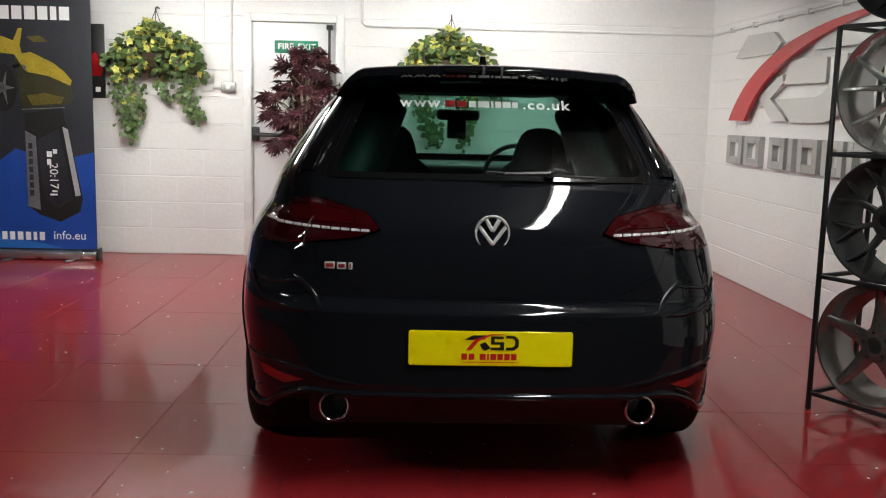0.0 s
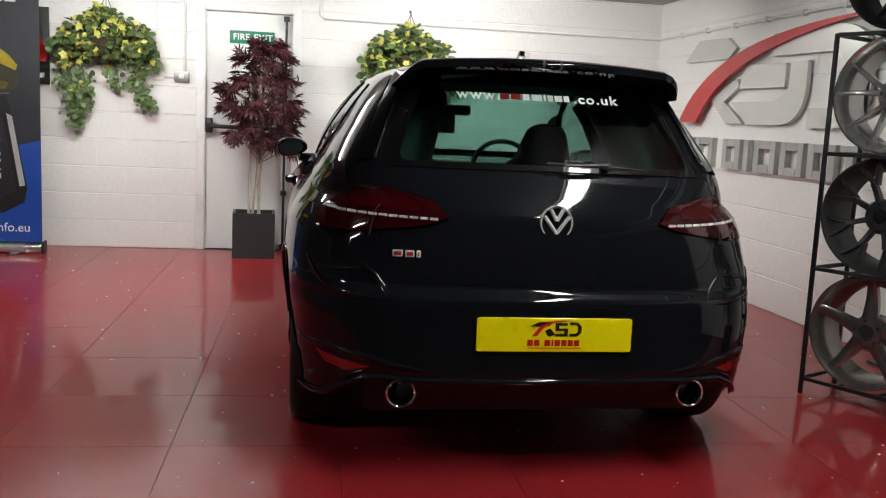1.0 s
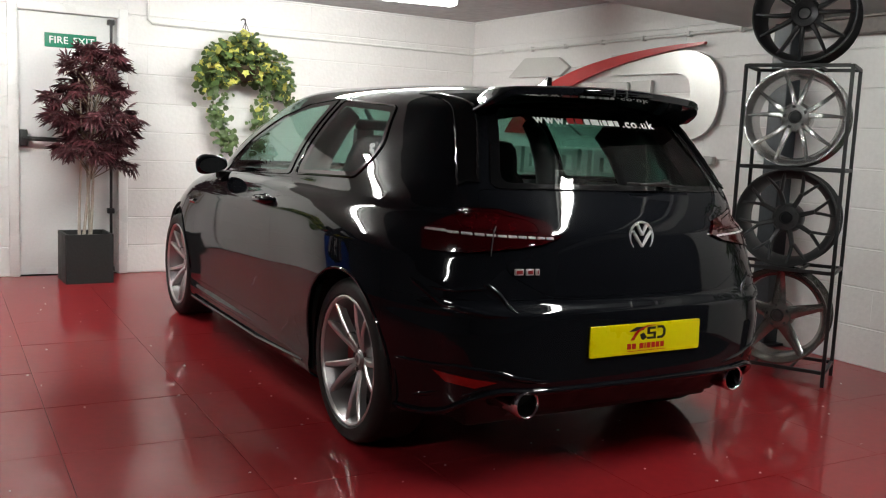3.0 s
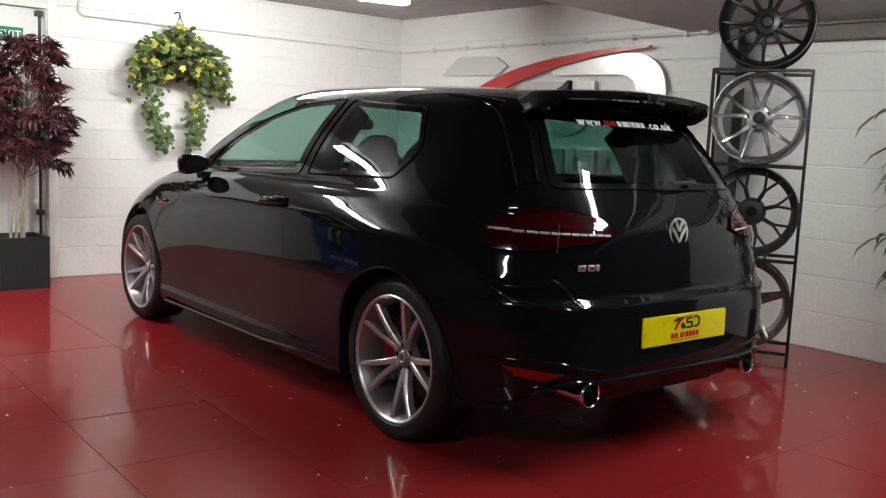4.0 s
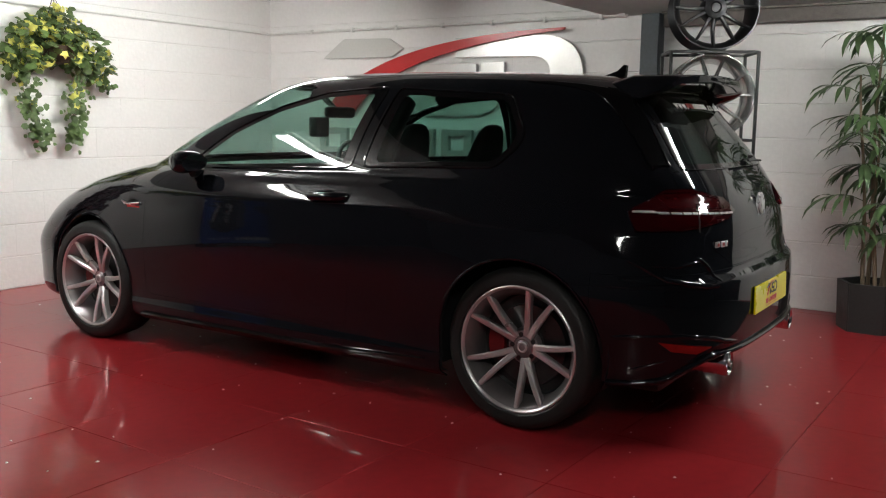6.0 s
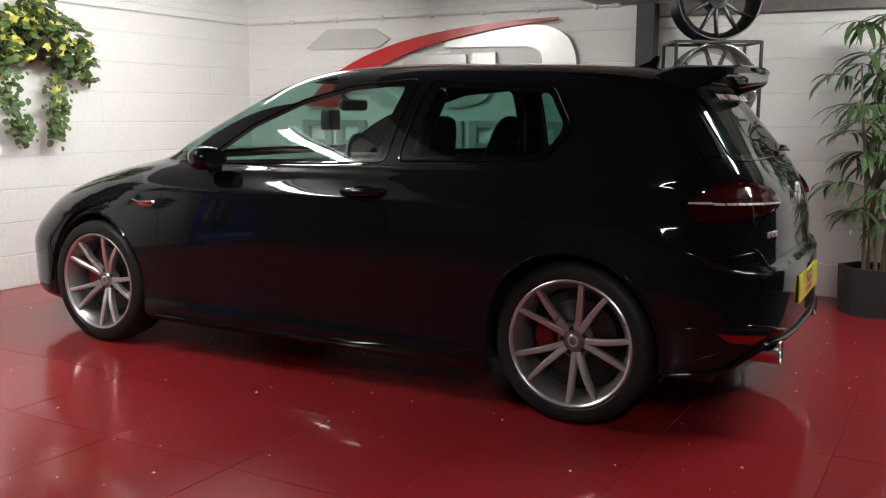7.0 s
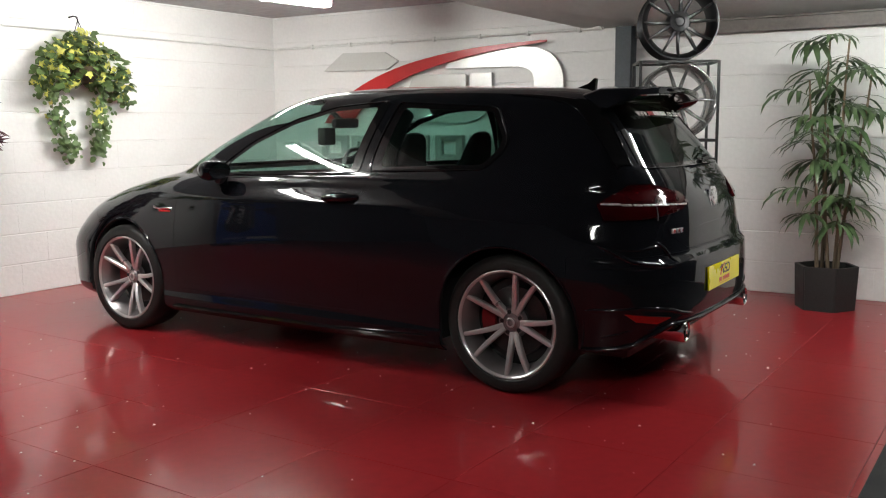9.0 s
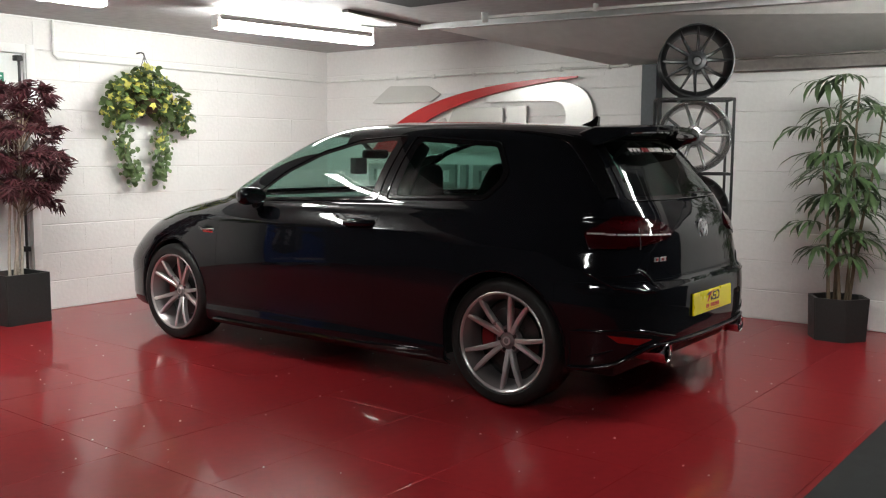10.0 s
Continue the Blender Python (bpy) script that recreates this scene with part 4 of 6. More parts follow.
# rear wiper
wiper = part("wiper_arm", tube([(0.19, -0.596, 1.060), (0.13, -0.606, 1.058), (0.04, -0.612, 1.056)], 0.006, 8, radii=[0.009, 0.007, 0.005]), M_BLACKPLASTIC, gate, "black rear wiper")
part("wiper_blade", tube([(-0.02, -0.606, 1.060), (0.34, -0.588, 1.047)], 0.005, 6), M_RUBBER, wiper)
b = lathe([(0.0, -0.016), (0.012, -0.014), (0.016, 0.01)], 18)
b.transform(pose(0.193, -0.583, 1.060))
part("wiper_pivot", b, M_BLACKPLASTIC, wiper)

# door handles, mirrors, wing marks
for s in (-1, 1):
    hx = lambda y, z: s * abs(float(np.interp(y, plan_curve(z, 160)[1], plan_curve(z, 160)[0])))
    x0, x1 = hx(1.03, 0.868), hx(0.86, 0.872)
    b = tube([(x0 - s * 0.004, 1.05, 0.866), (x0 + s * 0.022, 1.02, 0.868), (x1 + s * 0.026, 0.93, 0.872), (x1 + s * 0.022, 0.87, 0.873), (x1 - s * 0.004, 0.835, 0.874)], 0.012, 10, radii=[0.014, 0.019, 0.020, 0.020, 0.015])
    part("door_handle", b, M_PAINT, car)
    part("lock_cup", lathe([(0.054, 0.004), (0.053, -0.006), (0.049, -0.009), (0.044, -0.006), (0.030, 0.006), (0.0, 0.012)], 32), M_PAINT, car, at=Matrix.Translation((x0 + s * 0.001, 0.95, 0.866)) @ pose(0, 0, 0, 0, 0, -90 * -s if s > 0 else -90) @ Matrix.Diagonal((1.5, 1, 0.6, 1)))
    bm = bmesh.new()
    bmesh.ops.create_uvsphere(bm, u_segments=24, v_segments=14, radius=1)
    for v in bm.verts:
        p = v.co
        p.x, p.z = math.copysign(abs(p.x) ** 0.75, p.x), math.copysign(abs(p.z) ** 0.8, p.z)
        p.y = p.y * (0.10 if p.y > 0 else 0.045)
        p.x, p.z = p.x * 0.086, p.z * (0.058 if p.z > 0 else 0.046) * (1 + 0.22 * s * p.x)
    mir = part("door_mirror", bm, M_PAINT, car, at=pose(s * 0.872, 1.80, 0.988, 0, s * 6, s * 8))
    part("mirror_glass", lathe([(1.0, 0.0), (0.0, 0.0)], 28), M_CHROME, mir, at=Matrix.Translation((0, -0.046, 0)) @ Matrix.Diagonal((0.070, 1, 0.040, 1)))
    part("mirror_foot", tube([(-s * 0.03, 0.03, -0.055), (-s * 0.13, 0.06, -0.075)], 0.02, 8, radii=[0.022, 0.03]), M_TRIM, mir)
    part("wing_mark", tube([(hx(2.19, 0.762) + s * 0.003, 2.19, 0.766), (hx(2.29, 0.757) + s * 0.003, 2.29, 0.757), (hx(2.34, 0.765) + s * 0.003, 2.34, 0.770)], 0.0075, 6), M_CHROME, car, "chrome and red wing mark")
    part("wing_mark_red", box(hx(2.24, 0.75) - 0.004, hx(2.24, 0.75) + 0.005, 2.195, 2.29, 0.744, 0.752, 0.001), M_REDMARK, car)

# wheels
def spoke(bm, a0, a1, r0, r1, w0, w1, d0, d1, thick, n=5, bow=0.0):
    """A tapered spoke from the hub at angle a0 to the rim at angle a1."""
    rows = []
    for k in range(n):
        t = k / (n - 1)
        a, r = a0 + (a1 - a0) * t ** 0.8, r0 + (r1 - r0) * t
        w, d = w0 + (w1 - w0) * t, d0 + (d1 - d0) * t - bow * math.sin(math.pi * t)
        c, s = math.cos(a), math.sin(a)
        p = lambda u, dep: bm.verts.new((r * c - u * s, dep, r * s + u * c))
        rows.append([p(-w / 2, d + 0.006), p(-w * 0.28, d), p(w * 0.28, d), p(w / 2, d + 0.006), p(w * 0.36, d + thick), p(-w * 0.36, d + thick)])
    for p, q in zip(rows, rows[1:]):
        for j in range(6):
            bm.faces.new((p[j], p[(j + 1) % 6], q[(j + 1) % 6], q[j]))
    bm.faces.new(rows[0][::-1])
    bm.faces.new(rows[-1])


def rim_barrel(r, width):
    """Lip, well and back flange of a wheel; its face looks along -y."""
    return lathe([(r + 0.012, -0.004), (r + 0.014, 0.004), (r + 0.006, 0.012), (r - 0.006, 0.03), (r - 0.022, 0.06), (r - 0.026, width - 0.03),
                  (r + 0.012, width), (r + 0.006, width), (r - 0.034, width - 0.03), (r - 0.031, 0.05), (r - 0.014, 0.022), (r - 0.004, 0.006), (r + 0.004, -0.004)], 64, closed=True)


def road_wheel(parent, m):
    w = part("wheel", rim_barrel(0.241, 0.20), M_ALLOY, parent, "smoked silver alloy wheel", at=m)
    o = 0.322
    part("tyre", lathe([(0.249, 0.002), (0.262, -0.010), (0.290, -0.012), (0.308, -0.004), (0.318, 0.010), (o, 0.03), (o, 0.17), (0.316, 0.20), (0.29, 0.218), (0.25, 0.20)], 72), M_RUBBER, w, "low-profile black tyre")
    part("rim_lip", lathe([(0.239, 0.002), (0.243, -0.005), (0.249, -0.008), (0.254, -0.005), (0.254, 0.002), (0.243, 0.008)], 64, closed=True), M_ALLOY_BRIGHT, w, "bright machined rim lip")
    part("hub", lathe([(0.0, 0.050), (0.034, 0.050), (0.038, 0.054), (0.066, 0.056), (0.076, 0.075), (0.06, 0.10)], 36), M_ALLOY, w)
    part("centre_cap", lathe([(0.0, 0.041), (0.018, 0.043), (0.027, 0.047), (0.031, 0.052)], 28), M_ALLOY, w, "round silver centre cap")
    part("cap_ring", lathe([(0.014, 0.0415), (0.016, 0.040), (0.021, 0.041), (0.023, 0.045)], 28), M_ALLOY_BRIGHT, w)
    for k in range(5):
        base = radians(67 + 72 * k)
        for s in (-1, 1):
            bm = bmesh.new()
            spoke(bm, base + s * 0.15, base + s * 0.238, 0.046, 0.238, 0.029, 0.022, 0.050, 0.004, 0.036, 9, 0.007)
            part("spoke", bm, M_ALLOY_BRIGHT, w)
        b = lathe([(0.0, 0.052), (0.010, 0.052), (0.012, 0.07)], 10)
        a = base + radians(36)
        b.transform(Matrix.Translation((0.050 * math.cos(a), 0, 0.050 * math.sin(a))))
        part("wheel_bolt", b, M_BLACKPLASTIC, w)
    part("brake_disc", lathe([(0.06, 0.100), (0.162, 0.100), (0.165, 0.118), (0.06, 0.125)], 48, closed=True), M_DISC, w)
    part("disc_hat", lathe([(0.0, 0.088), (0.07, 0.088), (0.075, 0.115)], 32), M_DISC, w)
    part("dust_shield", lathe([(0.0, 0.128), (0.20, 0.128), (0.213, 0.110), (0.213, 0.138), (0.0, 0.142)], 40), M_TRIM, w)
    return w


def caliper(parent, yc, s):
    bm = bmesh.new()
    rows = []
    for k in range(9):
        a = radians(180 - 20 + 40 * k / 8 - 2)
        rows.append([bm.verts.new((s * x, yc - r * math.cos(a), HUB + r * math.sin(a))) for r, x in ((0.102, 0.758), (0.172, 0.758), (0.178, 0.69), (0.102, 0.69))])
    for p, q in zip(rows, rows[1:]):
        for j in range(4):
            bm.faces.new((p[j], p[(j + 1) % 4], q[(j + 1) % 4], q[j]))
    bm.faces.new(rows[0]), bm.faces.new(rows[-1][::-1])
    part("brake_caliper", bm, M_CALIPER, parent, "red brake caliper")


for yc in (0.0, WHEELBASE):
    for s in (-1, 1):
        road_wheel(car, pose(s * (0.838 if yc == 0 else 0.846), yc, HUB, 0, 0, -90 if s < 0 else 90))
        caliper(car, yc, s)

# cabin: front seats, rear bench, fascia, steering wheel, mirror
def seat(x, y, top, wide, parent):
    bm = bmesh.new()
    rows = []
    for t, hw, dep in ((0.0, 0.26, 0.10), (0.12, 0.26, 0.14), (0.35, 0.25, 0.13), (0.60, 0.235, 0.11), (0.72, 0.20, 0.10), (0.79, 0.135, 0.10), (0.88, 0.118, 0.09), (0.95, 0.098, 0.07), (0.985, 0.07, 0.05), (1.0, 0.03, 0.02)):
        z = 0.42 + (top - 0.42) * t
        yy = y - 0.22 * t
        ring = []
        for a in np.linspace(0, 2 * math.pi, 20, endpoint=False):
            c, s_ = math.cos(a), math.sin(a)
            ring.append(bm.verts.new((x + wide * hw * math.copysign(abs(c) ** 0.5, c), yy + dep * 0.5 * math.copysign(abs(s_) ** 0.7, s_), z)))
        rows.append(ring)
    for p, q in zip(rows, rows[1:]):
        for j in range(20):
            bm.faces.new((p[j], p[(j + 1) % 20], q[(j + 1) % 20], q[j]))
    bm.faces.new(rows[0][::-1]), bm.faces.new(rows[-1])
    box(x - wide * 0.25, x + wide * 0.25, y - 0.05, y + 0.48, 0.35, 0.52, 0.05, 3, bm)
    part("front_seat", bm, M_SEAT, parent)


for x in (-0.36, 0.36):
    seat(x, 1.04, 1.19, 1.0, car)
bm = box(-0.60, 0.60, 0.30, 0.78, 0.38, 0.55, 0.05, 3)
box(-0.60, 0.60, 0.16, 0.32, 0.45, 0.92, 0.06, 3, bm)
part("rear_bench", bm, M_SEAT, car)
for x in (-0.36, 0.36):
    part("head_rest", box(x - 0.12, x + 0.12, 0.12, 0.21, 0.93, 1.02, 0.04, 3), M_SEAT, car)
part("parcel_shelf", box(-0.56, 0.56, -0.46, 0.14, 0.88, 0.90, 0.008), M_TRIM, car)
part("fascia", box(-0.66, 0.66, 1.78, 2.25, 0.62, 0.965, 0.07, 4), M_TRIM, car)
bm = bmesh.new()
n1 = 32
ring = [(0.19 * math.cos(2 * math.pi * k / n1), 0, 0.19 * math.sin(2 * math.pi * k / n1)) for k in range(n1 + 2)]
tube(ring, 0.015, 8, bm, cap=False)
tube([(-0.18, 0, 0), (0.18, 0, 0)], 0.018, 8, bm)
tube([(0, 0, 0), (0, 0, -0.18)], 0.018, 8, bm)
part("steering_wheel", bm, M_TRIM, car, at=pose(0.36, 1.72, 0.90, -22, 0, 0))
rv = part("interior_mirror", box(-0.12, 0.12, 1.56, 1.60, 1.215, 1.275, 0.02, 3), M_TRIM, car, at=None)
part("mirror_stalk", tube([(0, 1.60, 1.25), (0, 1.70, 1.33)], 0.016, 8), M_TRIM, rv)
part("sensor_box", box(-0.055, 0.055, 1.70, 1.76, 1.11, 1.22, 0.01), M_TRIM, car)

for s in (-1, 1):
    part("pillar_trim", tube([(s * 0.52, -0.24, 0.92), (s * 0.47, -0.18, 1.06), (s * 0.41, -0.11, 1.20), (s * 0.35, -0.04, 1.28)], 0.07, 12, radii=[0.14, 0.125, 0.105, 0.08]), M_TRIM, car)
    part("pillar_trim", tube([(s * 0.69, 0.82, 0.93), (s * 0.64, 0.80, 1.10), (s * 0.565, 0.78, 1.22), (s * 0.50, 0.77, 1.29)], 0.05, 10, radii=[0.065, 0.06, 0.05, 0.04]), M_TRIM, car)

# web address across the top of the rear window, the trade name as bars
part("window_lettering", text_mesh("www.", 0.056, 0.0005, 1.25, 0.0013), M_SIGNWHITE, gate, "white vinyl lettering", at=pose(-0.225, -0.398, 1.279, 90 - 39, 0, 0))
part("window_lettering", text_mesh(".co.uk", 0.056, 0.0005, 1.18, 0.0013), M_SIGNWHITE, gate, at=pose(0.195, -0.398, 1.279, 90 - 39, 0, 0))
for x0, x1, m in ((-0.150, -0.117, M_MARKRED), (-0.110, -0.077, M_MARKRED), (-0.068, -0.044, M_SIGNWHITE), (-0.036, 0.002, M_SIGNWHITE), (0.008, 0.016, M_SIGNWHITE), (0.022, 0.042, M_SIGNWHITE), (0.047, 0.075, M_SIGNWHITE), (0.080, 0.100, M_SIGNWHITE)):
    part("window_bar", box(x0, x1, -0.014, 0.012, 0, 0.001), m, gate, at=pose(0, -0.398, 1.279, 90 - 39, 0, 0))
skin.free()

# ---- the sign on the long wall: plain brushed plates and a red sweep ----
def bez(p, q, r, n=18):
    return [tuple((1 - t) ** 2 * np.array(p) + 2 * t * (1 - t) * np.array(q) + t * t * np.array(r)) for t in np.linspace(0, 1, n)]


def stand_off(d):
    return RIGHT_M @ Matrix.Translation((0, 0, d))


def strip(name, upper, lower, d0, depth, material, parent, label=""):
    """A plate between two edges of equal count."""
    bm = bmesh.new()
    m = stand_off(d0)
    rows = [[bm.verts.new(m @ Vector((u, v, w))) for (u, v), w in ((a, 0), (a, depth), (b, depth), (b, 0))] for a, b in zip(upper, lower)]
    for p, q in zip(rows, rows[1:]):
        for j in range(4):
            bm.faces.new((p[j], p[(j + 1) % 4], q[(j + 1) % 4], q[j]))
    bm.faces.new(rows[0]), bm.faces.new(rows[-1][::-1])
    return part(name, bm, material, parent, label)


emblem = thing("wall_emblem", "large brushed silver and red emblem mounted on the wall", "wall sign")
strip("red_sweep", bez((0.66, 1.258), (1.13, 1.88), (2.93, 1.905), 26), bez((0.97, 1.256), (1.33, 1.765), (2.92, 1.888), 26), 0.04, 0.03, M_SIGNRED, emblem, "glossy red curved sweep")
part("plate", plate(rounded([(0.64, 1.735), (0.87, 1.895), (1.33, 1.885), (1.48, 1.80), (1.36, 1.730)], 0.02, 3), 0.03, stand_off(0.01), 0.002), M_BRUSHED, emblem)
part("plate", plate([(1.13, 1.43), (1.52, 1.58), (1.56, 1.52), (1.35, 1.415), (1.66, 1.257), (1.40, 1.257)], 0.03, stand_off(0.01), 0.002), M_BRUSHED, emblem)
part("plate", plate(rounded([(1.56, 1.505), (1.64, 1.67), (2.17, 1.66), (2.17, 1.50)], 0.015, 2), 0.03, stand_off(0.01), 0.002), M_BRUSHED, emblem)
hook_out = [(1.70, 1.252)] + bez((2.12, 1.252), (2.40, 1.262), (2.42, 1.48), 10) + [(2.42, 1.665)]
hook_in = [(1.46, 1.41)] + bez((1.98, 1.412), (2.20, 1.415), (2.22, 1.52), 10) + [(2.22, 1.665)]
strip("plate", hook_out, hook_in, 0.01, 0.03, M_BRUSHED, emblem)
d_out = [(1.98, 1.862), (2.60, 1.862)] + bez((2.68, 1.862), (3.07, 1.862), (3.07, 1.555), 14) + bez((3.07, 1.53), (3.06, 1.242), (2.72, 1.242), 14) + [(2.46, 1.242)]
d_in = [(1.98, 1.712), (2.52, 1.708)] + bez((2.66, 1.706), (2.81, 1.70), (2.81, 1.57), 14) + bez((2.81, 1.53), (2.80, 1.37), (2.66, 1.365), 14) + [(2.46, 1.365)]
strip("plate", d_out, d_in, 0.01, 0.03, M_BRUSHED, emblem)
# trade name below it: one plain open block a letter
M_LETTER = mat("satin_grey_letter", (0.42, 0.42, 0.41), 0.35, metal=0.6, vary=0.08)
for u0, u1, solid in ((0.60, 0.90, 0), (0.95, 1.24, 0), (1.40, 1.66, 0), (1.71, 1.79, 1), (1.86, 2.14, 0), (2.20, 2.47, 0), (2.52, 2.81, 0), (2.85, 3.05, 1)):
    o = thing("sign_letter", "raised satin grey block of the wall sign", "sign letter", "raised blocks of the wall sign")
    z0, z1, k = 0.925, 1.145, 0.055
    if solid:
        q = (u0 + u1) / 2
        part("stem", plate([(q - 0.036, z0), (q + 0.036, z0), (q + 0.036, z1), (q - 0.036, z1)], 0.045, stand_off(0.0), 0.003), M_LETTER, o)
        if u0 > 2.5:
            part("bar", plate([(u0, z1 - k), (u1, z1 - k), (u1, z1), (u0, z1)], 0.044, stand_off(0.0), 0.003), M_LETTER, o)
    else:
        for a, b, c, d in ((u0, u0 + 0.07, z0, z1), (u1 - 0.07, u1, z0, z1), (u0 + 0.07, u1 - 0.07, z1 - k, z1), (u0 + 0.07, u1 - 0.07, z0, z0 + k)):
            part("bar", plate([(a, c), (b, c), (b, d), (a, d)], 0.045, stand_off(0.0), 0.003), M_LETTER, o)

# ---- wheel stand with four display wheels ----
F1, F2 = Vector((1.475, 0.285, 0)), Vector((1.735, -0.160, 0))
ru = (F2 - F1).normalized()
RW, RD = (F2 - F1).length, 0.31
RACK = Matrix.Translation(F1) @ Matrix(((ru.x, -ru.y, 0, 0), (ru.y, ru.x, 0, 0), (0, 0, 1, 0), (0, 0, 0, 1)))
LEVELS = (0.075, 0.593, 1.116, 1.640)
rack = thing("wheel_stand", "black square-bar display stand for alloy wheels", "display stand", at=RACK)
g = 0.009
for x in (0, RW):
    for y in (0, RD):
        part("upright", box(x - g, x + g, y - g, y + g, 0.0, 1.645, 0.002, 1), M_BLACKMETAL, rack)
for z in LEVELS:
    for y in (0, RD):
        part("cross_bar", box(g, RW - g, y - g, y + g, z - g, z + g, 0.002, 1), M_BLACKMETAL, rack)
    for x in (0, RW):
        part("side_bar", box(x - g, x + g, g, RD - g, z - g, z + g, 0.002, 1), M_BLACKMETAL, rack)
    for x in (RW * 0.32, RW * 0.68):
        part("cradle_bar", box(x - 0.006, x + 0.006, g, RD - g, z - 0.006, z + 0.006, 0.001, 1), M_BLACKMETAL, rack)

M_BRONZE = mat("grey_bronze_alloy", (0.27, 0.25, 0.238), 0.24, metal=0.85, vary=0.08, scale=10, rough_vary=0.02)
M_GUN = mat("matt_gunmetal_alloy", (0.055, 0.056, 0.058), 0.42, metal=0.7, vary=0.12, scale=10, rough_vary=0.02)
M_SILVER = mat("bright_silver_alloy", (0.47, 0.465, 0.46), 0.22, metal=0.9, vary=0.06, scale=10, rough_vary=0.02)
M_BLACKALLOY = mat("satin_black_alloy", (0.022, 0.022, 0.024), 0.30, metal=0.6, vary=0.12, scale=10, rough_vary=0.02)


def display_wheel(level, label, material, spokes, cap, lip=None):
    r = 0.242
    z = LEVELS[level] + 0.009 + r + 0.014
    t = thing("alloy_wheel", label, "alloy wheel", "alloy wheels on the stand", at=RACK @ pose(RW / 2, 0.015, z, -2, 0, 0))
    part("rim", rim_barrel(r, 0.21), lip or material, t)
    part("hub", lathe([(0.0, 0.03), (0.030, 0.03), (0.034, 0.022), (0.064, 0.026), (0.078, 0.05), (0.078, 0.13), (0.0, 0.13)], 36), material, t)
    part("centre_cap", lathe([(0.0, 0.020), (0.026, 0.022), (0.030, 0.031)], 24), cap, t)
    for k in range(5):
        a = 2 * math.pi * k / 5 + 0.5
        b = lathe([(0.0, 0.024), (0.009, 0.024), (0.009, 0.04)], 10)
        b.transform(Matrix.Translation((0.052 * math.cos(a), 0, 0.052 * math.sin(a))))
        part("bolt_seat", b, M_BLACKPLASTIC, t)
    for a0, a1, r0, r1, w0, w1, bow in spokes:
        bm = bmesh.new()
        spoke(bm, a0, a1, r0, r1, w0, w1, 0.030, 0.008, 0.045, 6, bow)
        part("spoke", bm, material, t)
    return t


tau = 2 * math.pi
display_wheel(0, "grey bronze five-spoke alloy wheel on the stand's lowest shelf", M_BRONZE, [(tau * k / 5 + 1.57, tau * k / 5 + 1.57, 0.05, 0.237, 0.075, 0.036, -0.015) for k in range(5)], M_GUN)
ys = []
for k in range(8):
    a = tau * k / 8 + 0.3
    ys += [(a, a, 0.05, 0.145, 0.026, 0.022, -0.008), (a + 0.02, a + 0.20, 0.14, 0.238, 0.018, 0.014, 0), (a - 0.02, a - 0.20, 0.14, 0.238, 0.018, 0.014, 0)]
display_wheel(1, "matt gunmetal mesh-spoke alloy wheel on the stand", M_GUN, ys, M_BLACKALLOY)
ys = []
for k in range(5):
    a = tau * k / 5 + 1.57
    ys += [(a + 0.16, a + 0.30, 0.05, 0.238, 0.030, 0.015, -0.012), (a - 0.16, a - 0.30, 0.05, 0.238, 0.030, 0.015, -0.012)]
display_wheel(2, "bright silver ten-spoke alloy wheel on the stand", M_SILVER, ys, M_BLACKALLOY)
ys = []
for k in range(6):
    a = tau * k / 6 + 0.26
    ys += [(a + 0.16, a + 0.25, 0.05, 0.238, 0.026, 0.014, -0.012), (a - 0.16, a - 0.25, 0.05, 0.238, 0.026, 0.014, -0.012)]
display_wheel(3, "satin black twelve-spoke alloy wheel on top of the stand", M_BLACKALLOY, ys, M_GUN)

# ---- roll-up banner ----
BX = -3.74
banner = thing("roll_up_banner", "tall roll-up banner printed with a yellow car and a key fob", "banner", at=pose(BX, 3.88, 0))
BM = Matrix(((1, 0, 0, 0), (0, 0, -1, 0), (0, 1, 0, 0), (0, 0, 0, 1)))
M_NIGHT = mat("dark_print", (0.018, 0.019, 0.026), 0.35, vary=0.4, scale=3)
M_BLUE = mat("blue_print", (0.009, 0.055, 0.30), 0.35, vary=0.25, scale=3)
M_CARYELLOW = mat("yellow_print", (0.34, 0.25, 0.015), 0.35, vary=0.35, scale=7)
M_GREYPRINT = mat("grey_print", (0.12, 0.12, 0.13), 0.35, vary=0.3)
M_ALU = mat("aluminium", (0.55, 0.55, 0.56), 0.3, metal=1.0, vary=0.08)
part("sheet", box(0, 0.85, 0, 0.004, 0.075, 2.16), M_NIGHT, banner, smooth=False)
part("base", box(-0.01, 0.86, -0.05, 0.05, 0.005, 0.075, 0.015, 3), M_ALU, banner, "aluminium base")
for x in (0.16, 0.66):
    part("foot", box(x - 0.03, x + 0.03, -0.16, 0.0, 0.0, 0.012, 0.004), M_ALU, banner)
part("side_cap", box(0.861, 0.872, -0.055, 0.055, 0.0, 0.10, 0.006), M_BLACKPLASTIC, banner)
part("pole", tube([(0.425, 0.03, 0.07), (0.425, 0.03, 2.15)], 0.009, 8), M_ALU, banner)


def bpx(x, y):
    return (0.14 + x * 0.00413, 1.985 - (y - 20) * 0.00449)


def printed(name, pts, material, lift):
    return part(name, plate([bpx(*p) for p in pts], 0.0006, Matrix.Translation((0, -0.0005 - lift, 0)) @ BM), material, banner, smooth=False)


